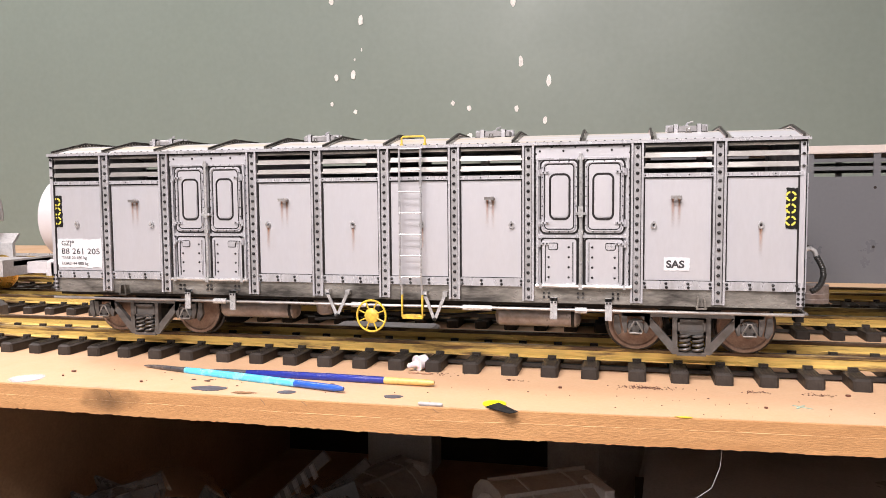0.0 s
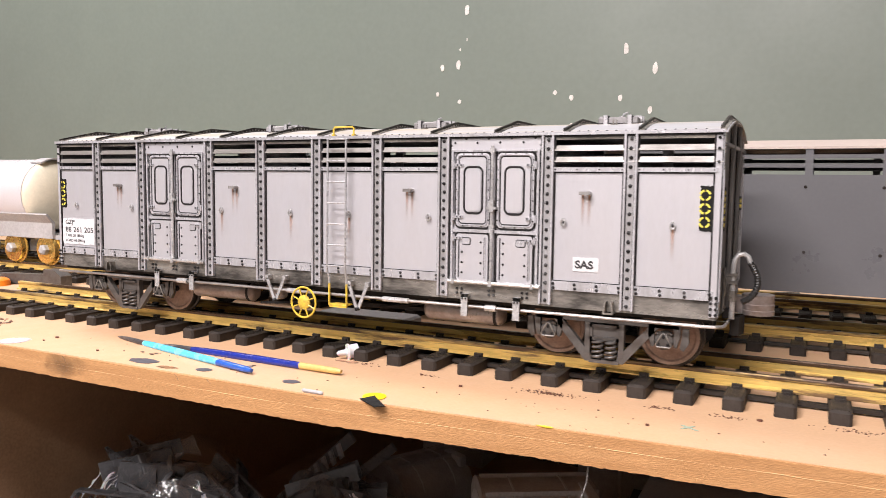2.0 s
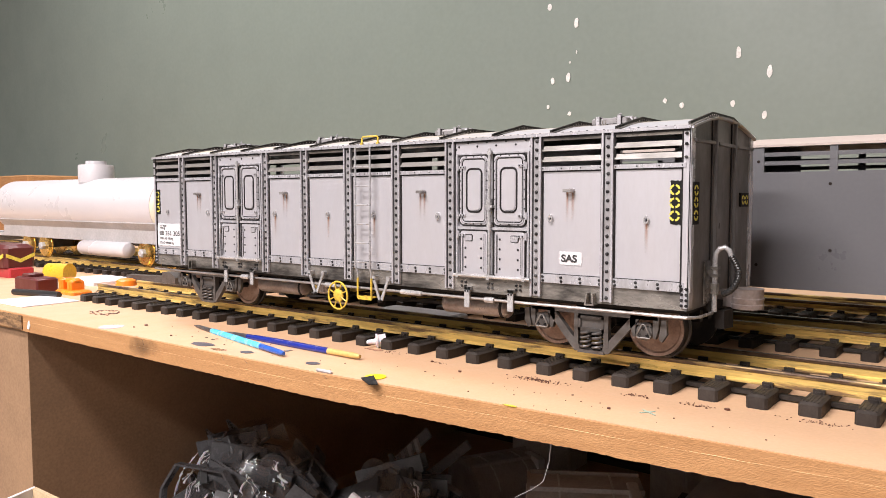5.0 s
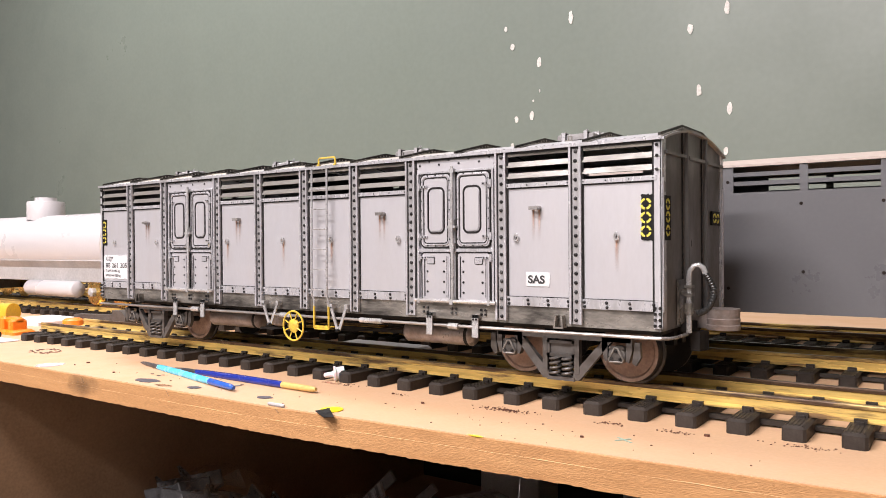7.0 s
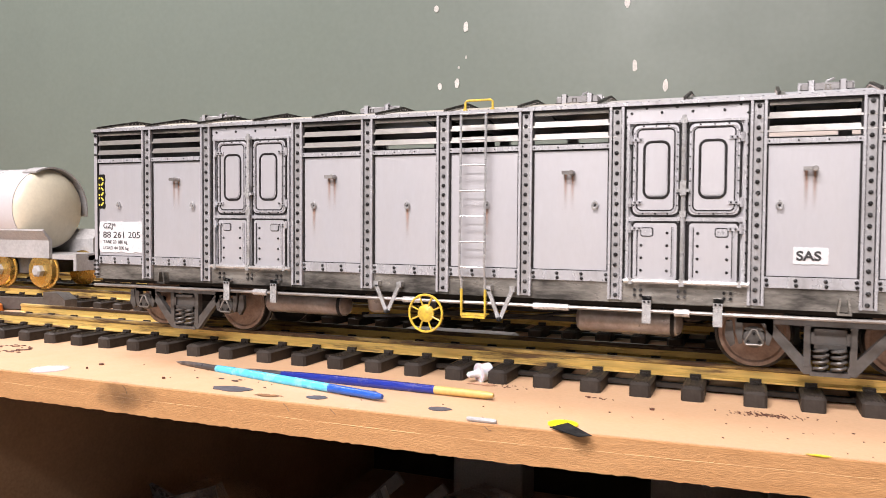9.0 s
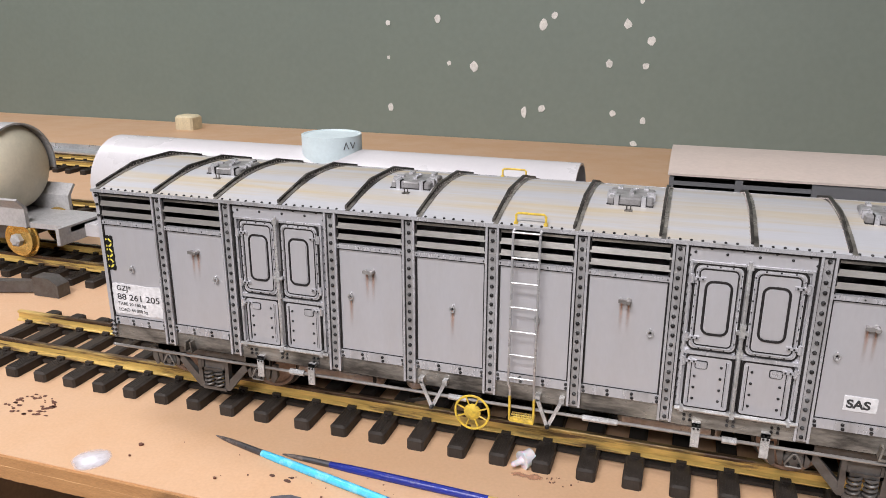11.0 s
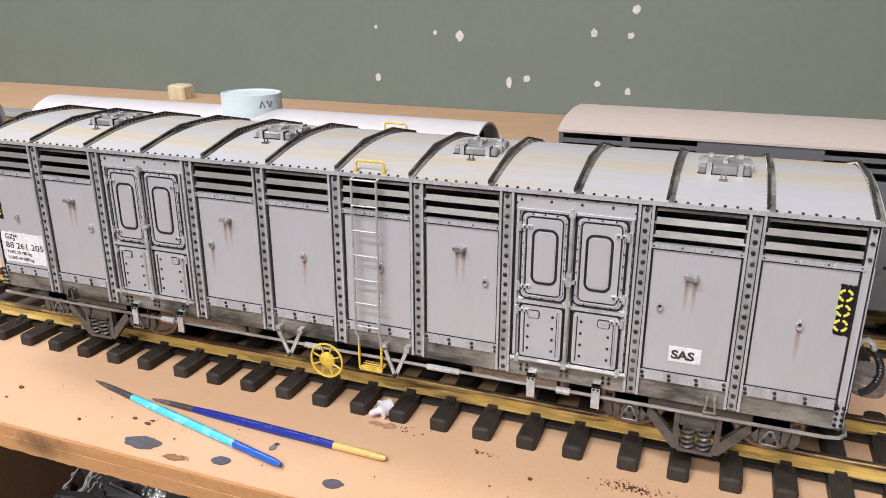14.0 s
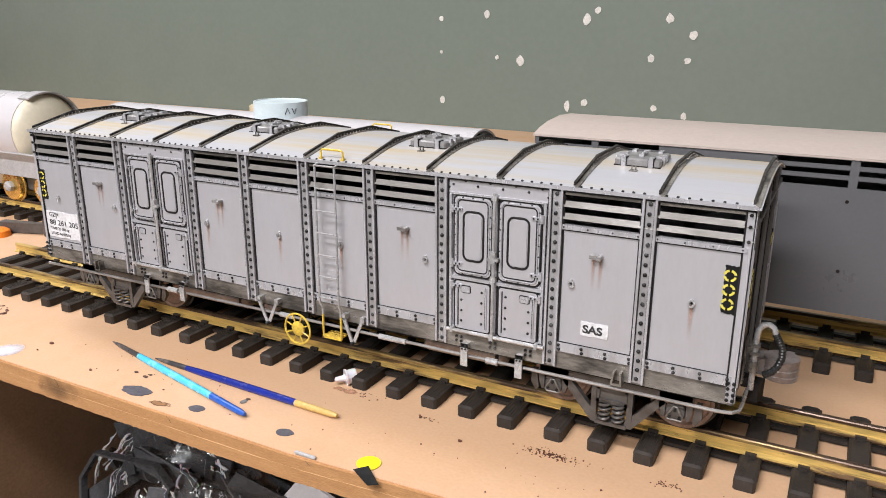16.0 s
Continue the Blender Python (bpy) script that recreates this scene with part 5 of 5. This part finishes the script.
# ---- stains and marks on the bench ----
def stain(name, x, y, rx, ry, mat, label="", seed=0, turn=0.0, rag=0.25, z=0.00035):
    r, poly, n = random.Random(seed), [], 22
    k = 1.0
    for i in range(n):
        a = 2 * math.pi * i / n
        k = 0.5 * k + 0.5 * (1 + r.uniform(-rag, rag))
        px, py = rx * k * math.cos(a), ry * k * math.sin(a)
        poly.append((x + px * math.cos(turn) - py * math.sin(turn), y + px * math.sin(turn) + py * math.cos(turn)))
    return part(name, Geo().prism("z", poly, 0.0001, z), mat, bench, label)


GREYP = material("grey_paint_spot", (0.105, 0.1, 0.115), 0.5, coarse=120, spec=0.2)
BROWNP = blotched(material("brown_stain", (0.28, 0.14, 0.06), 0.6, coarse=120), 180, 0.4, 0.62)
RUSTP = blotched(material("rusty_stain", (0.1, 0.045, 0.03), 0.6, coarse=200), 220, 0.47, 0.53)
WHITEP = blotched(material("white_dab", (0.75, 0.72, 0.76), 0.6, coarse=60), 40, 0.3, 0.75)
WARM = blotched(material("warm_tint", (0.68, 0.42, 0.275), 0.6, coarse=60), 40, 0.3, 0.95)
for k, (x, y, rx, ry) in enumerate([(0.1574, -0.0616, 0.0105, 0.0052), (0.2086, -0.061, 0.0056, 0.0036), (0.2736, -0.0578, 0.0056, 0.0036)]):
    stain("paint_spot", x, y, rx, ry, GREYP, "dried grey paint spot", k, 0.1, 0.35 if k == 0 else 0.12)
stain("paint_spot", 0.2275, -0.0405, 0.0022, 0.0042, blotched(material("grey_smudge", (0.2, 0.19, 0.19), 0.6, coarse=120), 160, 0.3, 0.7), "grey smudge with a tail", 21, 0.3)
stain("brown_stain", 0.2745, 0.0010, 0.012, 0.004, blotched(material("reddish_tint", (0.54, 0.29, 0.18), 0.6, coarse=120), 170, 0.42, 0.75), "faint reddish stain", 22, 0.1)
SCRATCH = material("edge_scratch", (0.2, 0.115, 0.06), 0.7)
for k, x in enumerate((0.0965, 0.1985, 0.2245, 0.3015)):
    part("edge_scratch", Geo().tube([(x, front(x) - 0.002, -0.0006), (x + 0.0022, front(x) - 0.0021, -0.0022), (x + 0.0034, front(x) - 0.0021, -0.0052 + 0.001 * k)], 0.00018, 5), SCRATCH, bench, "dark scratch in the board edge")
stain("brown_stain", 0.184, -0.0672, 0.0105, 0.0035, BROWNP, "brown glue stain", 4, 0.25)
for x, y, r in ((0.1478, -0.042, 0.0028), (0.1364, -0.0436, 0.0022), (0.147, -0.0455, 0.003), (0.2278, -0.0374, 0.0028)):
    stain("rusty_stain", x, y, r, r * 0.7, RUSTP, "", 6)
stain("white_dab", 0.0265, -0.0612, 0.013, 0.012, WHITEP, "dab of white paint", 7)
RING = Geo()
rr_ = random.Random(11)
for i in range(46):
    a = rr_.uniform(0, 2 * math.pi)
    q = rr_.gauss(1, 0.16)
    x, y, s = -0.0575 + 0.0155 * q * math.cos(a), -0.0215 + 0.0105 * q * math.sin(a), rr_.uniform(0.0005, 0.0022)
    RING.prism("z", [(x + s * rr_.uniform(0.6, 1.3) * math.cos(b), y + s * rr_.uniform(0.4, 0.9) * math.sin(b)) for b in [k * 2 * math.pi / 7 for k in range(7)]], 0.0001, 0.0004)
DARKRUST = material("dark_rust", (0.13, 0.05, 0.032), 0.6, coarse=300)
tagged(part("rust_ring", RING, DARKRUST, bench, "broken ring of dark rust"), kind="stuff")
SPECKS = Geo()
for cx, cy, sx, sy, n in ((0.4155, -0.0083, 0.016, 0.0035, 110), (0.4180, -0.0085, 0.006, 0.002, 50), (0.4782, -0.0069, 0.008, 0.003, 46), (0.513, -0.0062, 0.009, 0.0028, 40), (0.5723, -0.0019, 0.011, 0.003, 46), (0.338, -0.0055, 0.006, 0.002, 16), (0.29, 0.001, 0.008, 0.004, 18), (0.25, -0.04, 0.2, 0.018, 40), (0.47, -0.04, 0.1, 0.015, 22)):
    for i in range(n):
        x, y, s = rr_.gauss(cx, sx * 0.6), rr_.gauss(cy, sy * 0.6), abs(rr_.gauss(0.00018, 0.00016)) + 0.00012
        if -0.074 < y < 0.006:
            SPECKS.prism("z", [(x + s * math.cos(b), y + s * math.sin(b)) for b in (0.3, 1.5, 2.6, 3.9, 5.2)], 0.0001, 0.0004)
tagged(part("specks", SPECKS, DARKRUST, bench, "scattered dark rusty specks"), kind="stuff")
for x, y, r in ((0.3663, -0.0191, 0.0011), (0.5274, -0.0055, 0.0014), (0.0446, -0.0399, 0.0016), (0.3338, -0.0067, 0.0008), (0.046, -0.052, 0.0007), (0.478, -0.0405, 0.0009), (0.107, -0.056, 0.001)):
    stain("dark_crumb", x, y, r, r * 0.8, DARKRUST, "", 12, z=0.001)
TEAL = material("teal_ink", (0.36, 0.47, 0.38), 0.6, coarse=200)
part("pen_cross", Geo().prism("z", [(0.4925, -0.0318), (0.4935, -0.0313), (0.5022, -0.0372), (0.5012, -0.0377)], 0.0001, 0.0004).prism("z", [(0.4935, -0.0375), (0.4945, -0.0380), (0.4995, -0.0312), (0.4985, -0.0308)], 0.0001, 0.00045), TEAL, bench, "small teal pen cross")
YSTICK = material("yellow_sticker", (0.9, 0.78, 0.01), 0.5, coarse=60, variation=0.03)
stk = thing("round_sticker", "bright yellow round sticker with curled black corner at the board edge", "sticker", (0.335, -0.061, 0))
part("disc", Geo().lathe((0.3335, -0.0617, 0.0002), (0, 0, 1), [(0, 0.0066), (0.0004, 0.0066)], 28), YSTICK, stk)
part("black_flap", Geo().add([(0.3300, -0.0712, 0.0008), (0.3368, -0.0668, 0.0024), (0.3490, -0.0762, 0.0006), (0.3440, -0.0790, 0.0003), (0.3300, -0.0712, 0.0011), (0.3368, -0.0668, 0.0027), (0.3490, -0.0762, 0.0009), (0.3440, -0.0790, 0.0006)], [(3, 2, 1, 0), (4, 5, 6, 7), (0, 1, 5, 4), (1, 2, 6, 5), (2, 3, 7, 6), (3, 0, 4, 7)]), MARK_BLACK, stk, "black curled corner")
stain("yellow_smear", 0.4325, -0.0665, 0.006, 0.0018, blotched(material("yellow_smear", (0.85, 0.7, 0.05), 0.6), 120, 0.35, 0.7), "faint yellow paint smear", 13)
solo("pencil_stub", Geo().tube([(0.2925, -0.0722, 0.0011), (0.2935, -0.0722, 0.0011), (0.3055, -0.0722, 0.0011), (0.3065, -0.0722, 0.0011)], [0.0006, 0.0011, 0.0011, 0.0007], 8), PALE_GREY, "short grey pencil stub at the board edge", "pencil stub")
SOOT = blotched(material("scorch", (0.03, 0.023, 0.018), 0.8), 60, 0.3, 1.35, 0.9)
nt = SOOT.node_tree
for n_ in nt.nodes:
    if n_.type == "VECT_MATH" and n_.operation == "MULTIPLY":
        n_.inputs[1].default_value = (2, 0, 2)
part("scorch_mark", Geo().add([(0.075, -0.0759, -0.017), (0.125, -0.0759, -0.017), (0.125, -0.0759, 0.003), (0.075, -0.0759, 0.003)], [(0, 1, 2, 3)]), SOOT, bench, "dark scorch on the board edge")

# ---- things on the shelf under the bench ----
CABGREY = material("grey_resin", (0.30, 0.275, 0.26), 0.5, coarse=40, bump=0.05)
SHEET = material("dark_grey_sheet", (0.18, 0.172, 0.17), 0.35, coarse=10, bump=0.04)
FILM = material("clear_film", (0.6, 0.6, 0.6), 0.12, coarse=40)
FILM.node_tree.nodes["Principled BSDF"].inputs["Alpha"].default_value = 0.35
CARD = material("cardboard", (0.62, 0.46, 0.28), 0.8, coarse=30)


def arched_cab(name, x0, x1, y0, y1, z0, z1, label, turn=0, front_mat=None):
    c = thing(name, label, "model cab", ((x0 + x1) / 2, (y0 + y1) / 2, z0), "model cabs")
    w = x1 - x0
    poly = [(x0, z0), (x1, z0), (x1, z1 - 0.028), (x1 - 0.06 * w, z1 - 0.018), (x1 - 0.2 * w, z1 - 0.007), (x1 - 0.38 * w, z1 - 0.001), (x0 + 0.38 * w, z1 - 0.001), (x0 + 0.2 * w, z1 - 0.007), (x0 + 0.06 * w, z1 - 0.018), (x0, z1 - 0.028)]
    part("shell", Geo().prism("y", poly, y0, y1), CABGREY, c, "grey curved shell", 40)
    part("front_rim", Geo().prism("y", [(x, z + (0.002 if z > z0 + 0.01 else 0)) for x, z in poly], y0 - 0.003, y0 - 0.0002), CABGREY, c, "", 40)
    part("roof_strip", Geo().box(x0 + 0.3 * w, x0 + 0.32 * w, y0, y1, z1 - 0.006, z1 + 0.0005).box(x0 + 0.68 * w, x0 + 0.70 * w, y0, y1, z1 - 0.006, z1 + 0.0005), CABGREY, c)
    # near-black discs give the shade inside the portholes
    for dx in (0.2, 0.8):
        part("porthole", Geo().lathe((x0 + dx * w, y0 - 0.0028, z1 - 0.025), (0, -1, 0), [(0, 0.004), (0.0006, 0.004)], 14), DARK, c)
    part("front_panel", Geo().prism("y", [(x0 + w / 2 + (x - x0 - w / 2) * 0.86, z0 + (z - z0) * 0.93) for x, z in poly], y0 - 0.0036, y0 - 0.0026), front_mat or CABGREY, c, "", 40)
    for dy in (0.25, 0.72):
        yb = y0 + dy * (y1 - y0)
        part("roof_band", Geo().rings([[(x, yb, z), (x, yb, z + 0.0012), (x, yb + 0.0016, z + 0.0012), (x, yb + 0.0016, z)] for x, z in poly[2:]]), PALE_GREY, c, "thin raised roof band")
    part("roof_vent", Geo().cbox(x0 + 0.52 * w, x0 + 0.9 * w, y0 + 0.86 * (y1 - y0), y0 + 0.96 * (y1 - y0), z1 - 0.012, z1 + 0.001, 0.001), PALE_GREY, c)
    c.rotation_euler = (0, 0, turn)
    return c


arched_cab("model_cab", 0.0675, 0.1575, 0.364, 0.464, -0.282, -0.224, "grey resin model cab with arched ribbed roof on the shelf", radians(-27))
arched_cab("model_cab", 0.280, 0.390, 0.167, 0.267, -0.282, -0.147, "grey resin model cab with banded arched roof and pale front", radians(-59), PALE_GREY)
arched_cab("model_cab", 0.335, 0.415, 0.38, 0.46, -0.282, -0.135, "grey resin model cab at the back of the shelf", radians(-40))
sheet = Geo()
sheet.rings([[(0.40, 0.10, -0.282), (0.86, 0.10, -0.282), (0.86, 0.34, -0.282), (0.40, 0.34, -0.282)], [(0.415, 0.13, -0.165), (0.86, 0.11, -0.132), (0.86, 0.33, -0.118), (0.43, 0.33, -0.128)], [(0.45, 0.17, -0.140), (0.86, 0.15, -0.118), (0.86, 0.31, -0.112), (0.46, 0.31, -0.122)]])
casing = thing("plastic_casing", "large dark grey plastic casing on the shelf", "casing", (0.63, 0.22, -0.282))
part("shell", sheet, SHEET, casing, "", 60)
part("ridge", Geo().tube([(0.47, 0.160, -0.1395), (0.60, 0.156, -0.1320), (0.86, 0.150, -0.1175)], 0.0016, 6), SHEET, casing, "raised ridge along the casing")
# the opening's shade is a solid near-black block
part("grip_shade", Geo().prism("x", [(0.205, -0.168), (0.245, -0.160), (0.245, -0.148), (0.205, -0.154)], 0.4145, 0.424), DARK, casing, "near-black block for the shade in the grip opening")
solo("white_carton", Geo().cbox(0.045, 0.140, 0.55, 0.61, -0.282, -0.150, 0.002), PALE_GREY, "small white carton standing at the back of the shelf", "carton")
stack = thing("grey_ribbed_panel", "leaning grey ribbed plastic panels on the shelf", "plastic panel", (0.05, 0.32, -0.282))
part("sheet", Geo().prism("y", [(-0.045, -0.282), (-0.030, -0.282), (0.088, -0.176), (0.080, -0.166)], 0.300, 0.304), SHEET, stack)
part("sheet", Geo().prism("y", [(0.000, -0.282), (0.020, -0.282), (0.125, -0.190), (0.118, -0.182)], 0.330, 0.334), SHEET, stack)
for k in range(10):
    t = k / 10
    x, z = -0.030 + 0.105 * t, -0.268 + 0.094 * t
    part("rib", Geo().prism("y", [(x, z), (x + 0.004, z + 0.0036), (x + 0.010, z - 0.012), (x + 0.006, z - 0.0156)], 0.296, 0.3), PALE_GREY, stack)


def crumpled(cx, cy, cz, rx, ry, rz, seed):
    """A crumpled plastic film over a heap."""
    g, nu, nv, rings = Geo(), 52, 24, []
    for j in range(nv + 1):
        v = math.pi * (0.03 + 0.5 * j / nv)
        ring = []
        for i in range(nu):
            u = 2 * math.pi * i / nu
            d = Vector((math.sin(v) * math.cos(u), math.sin(v) * math.sin(u), math.cos(v)))
            k = 1 + 0.16 * noise.noise(d * 1.6 + Vector((seed, 0, 0))) + 0.10 * (0.25 - abs(noise.noise(d * 3.4 + Vector((0, seed, 0))))) + 0.035 * (0.25 - abs(noise.noise(d * 9 + Vector((0, 0, seed)))))
            ring.append((cx + rx * k * d.x, cy + ry * k * d.y, max(-0.281, cz + rz * k * d.z)))
        rings.append(ring)
    return g.rings(rings)


CLEARFILM = bpy.data.materials.new("clear_crinkled_film")
CLEARFILM.use_nodes = True
nt = CLEARFILM.node_tree
nt.nodes.remove(nt.nodes["Principled BSDF"])
gl, tr_, mx_ = nt.nodes.new("ShaderNodeBsdfGlossy"), nt.nodes.new("ShaderNodeBsdfTransparent"), nt.nodes.new("ShaderNodeMixShader")
gl.inputs["Roughness"].default_value, mx_.inputs[0].default_value = 0.16, 0.12
wr, wb, wc = nt.nodes.new("ShaderNodeTexNoise"), nt.nodes.new("ShaderNodeBump"), nt.nodes.new("ShaderNodeTexCoord")
wr.inputs["Scale"].default_value, wr.inputs["Detail"].default_value = 70, 3
wb.inputs["Strength"].default_value, wb.inputs["Distance"].default_value = 1.0, 0.006
nt.links.new(wc.outputs["Object"], wr.inputs["Vector"])
nt.links.new(wr.outputs["Fac"], wb.inputs["Height"])
nt.links.new(wb.outputs[0], gl.inputs["Normal"])
nt.links.new(tr_.outputs[0], mx_.inputs[1])
nt.links.new(gl.outputs[0], mx_.inputs[2])
nt.links.new(mx_.outputs[0], nt.nodes["Material Output"].inputs[0])
PARTGREY = material("dark_grey_plastic", (0.085, 0.085, 0.09), 0.3, spots=(0.045, 0.045, 0.047), amount=0.4, coarse=40, bump=0.05)


def truck_bit(r, kind):
    """A loose moulded part, about its own middle: a slotted block, a channel or a wheel pair."""
    g = Geo()
    if kind == 0:
        g.cbox(-0.030, 0.030, -0.012, -0.004, -0.010, 0.010, 0.001).cbox(-0.030, 0.030, 0.005, 0.012, -0.010, 0.010, 0.001)
        for k in range(4):
            g.box(-0.028 + 0.017 * k, -0.023 + 0.017 * k, -0.006, 0.007, -0.008, 0.007)
        g.lathe((0.012, 0.0, 0.004), (0, 0, 1), [(0, 0.007), (0.006, 0.007), (0.006, 0.003)], 14)
    elif kind == 1:
        g.box(-0.036, 0.036, -0.014, 0.014, -0.003, 0).box(-0.036, 0.036, -0.014, -0.011, 0, 0.014).box(-0.036, 0.036, 0.011, 0.014, 0, 0.014)
        g.box(-0.012, -0.008, -0.011, 0.011, 0, 0.010).box(0.014, 0.018, -0.011, 0.011, 0, 0.010)
    else:
        g.lathe((-0.016, 0, 0), (1, 0, 0), [(0, 0.004), (0, 0.013), (0.004, 0.014), (0.005, 0.003), (0.027, 0.003), (0.028, 0.014), (0.032, 0.013), (0.032, 0.004)], 18)
    return g


def bag_of_parts(name, label, cx, cy, rx, ry, rz, seed, glints, parts):
    """A clear crinkled film over a heap of grey moulded parts."""
    o = thing(name, label, "plastic bag", (cx, cy, -0.282), "plastic bags")
    part("film", crumpled(cx, cy, -0.282, rx, ry, rz, seed), CLEARFILM, o, "clear crinkled film", 28)
    # added near-black filler: the shade between the parts as a solid
    part("heap", crumpled(cx, cy, -0.282, rx * 0.8, ry * 0.8, rz * 0.82, seed), DARK, o, "near-black filler for the shade deep in the bag", 20)
    r = random.Random(int(seed))

    def skin(u, v, lift):
        d = Vector((math.sin(v) * math.cos(u), math.sin(v) * math.sin(u), math.cos(v)))
        k = lift + 0.16 * noise.noise(d * 1.6 + Vector((seed, 0, 0))) + 0.10 * (0.25 - abs(noise.noise(d * 3.4 + Vector((0, seed, 0)))))
        return (cx + rx * k * d.x, cy + ry * k * d.y, max(-0.281, -0.282 + rz * k * d.z))
    # highlights on the film's creases, modelled as milky white strands
    for _ in range(glints):
        u, v = r.uniform(3.6, 5.9), r.uniform(0.45, 0.9)
        for strand in range(3):
            path, a, b = [], u + r.uniform(-0.05, 0.05), v + r.uniform(-0.03, 0.03)
            for k in range(r.randint(7, 13)):
                path.append(skin(a, max(0.05, b), 1.012))
                a, b = a + r.uniform(-0.03, 0.045), b + r.uniform(0.005, 0.05)
            part("glint_strand", Geo().tube(path, [r.choice((0.0001, 0.0003, 0.0006, 0.0012)) for _ in path], 6), CLEAR, o, "white strand for a glint on a film crease")
    for k in range(parts):
        u, v = r.uniform(2.6, 6.8), r.uniform(0.15, 1.0)
        q = part("moulded_part", truck_bit(r, k % 3), PARTGREY, o)
        q.matrix_parent_inverse = Matrix.Translation((-cx, -cy, 0.282))
        q.location = skin(u, v, 0.87)
        q.rotation_euler = (0.7 * v * math.sin(u) + r.uniform(-0.4, 0.4), 0.7 * v * math.cos(u) + r.uniform(-0.4, 0.4), r.uniform(-0.9, 0.9))
    return o


bag = bag_of_parts("plastic_bag", "clear crinkled plastic bag of dark grey model parts on the shelf", 0.0, 0.115, 0.122, 0.095, 0.140, 4.0, 15, 27)
ring = [(-0.065, -0.240), (-0.072, -0.196), (-0.055, -0.168), (0.024, -0.160), (0.046, -0.174), (0.040, -0.215), (0.010, -0.245)]
cxr, czr = sum(p[0] for p in ring) / 7, sum(p[1] for p in ring) / 7
part("octagonal_frame", Geo().rings([[(x, 0.030 + 0.25 * (z + 0.24), z), (cxr + (x - cxr) * 0.94, 0.030 + 0.25 * (z + 0.24), czr + (z - czr) * 0.94), (cxr + (x - cxr) * 0.94, 0.037 + 0.25 * (z + 0.24), czr + (z - czr) * 0.94), (x, 0.037 + 0.25 * (z + 0.24), z)] for x, z in ring], True), PARTGREY, bag, "grey angular moulded frame")
part("film_corner", Geo().tube([(-0.085, 0.186, -0.178), (-0.047, 0.188, -0.157), (-0.036, 0.188, -0.176)], 0.0007, 6, True).add([(-0.085, 0.186, -0.178), (-0.036, 0.188, -0.176), (-0.047, 0.188, -0.157), (-0.047, 0.189, -0.1572)], [(0, 1, 2), (0, 1, 3)]), FILM, bag, "clear upright corner of film")
bag_of_parts("plastic_bag", "dark plastic bag of grey model parts on the shelf", 0.135, 0.20, 0.085, 0.09, 0.120, 9.0, 2, 14)
flap = thing("white_carton_flap", "folded white carton standing on the shelf", "carton", (0.155, 0.12, -0.282))
part("panel", Geo().prism("y", [(0.105, -0.282), (0.205, -0.282), (0.198, -0.196), (0.135, -0.176), (0.112, -0.205)], 0.118, 0.121), PAPER, flap)
part("side", Geo().prism("z", [(0.203, 0.1215), (0.206, 0.1215), (0.232, 0.19), (0.229, 0.19)], -0.282, -0.2), PAPER, flap)
solo("thread", Geo().tube([(0.454, -0.058, -0.0165), (0.453, -0.058, -0.028), (0.449, -0.057, -0.040), (0.442, -0.056, -0.046), (0.430, -0.054, -0.054), (0.424, -0.05, -0.07), (0.424, -0.02, -0.28)], 0.00012, 5), PAPER, "thin pale thread hanging under the bench", "thread")
carton = thing("open_carton", "open cardboard carton with white inside standing by the bench", "carton", (-0.08, -0.1, -0.8))
part("back_wall", Geo().prism("z", [(-0.0945, -0.0745), (0.06, -0.0725), (0.06, -0.0765), (-0.0945, -0.0785)], -0.8, -0.165), CARD, carton)
part("side_wall", Geo().prism("z", [(-0.0985, -0.0745), (-0.0945, -0.0760), (-0.055, -0.19), (-0.059, -0.191)], -0.8, -0.165), PAPER, carton)
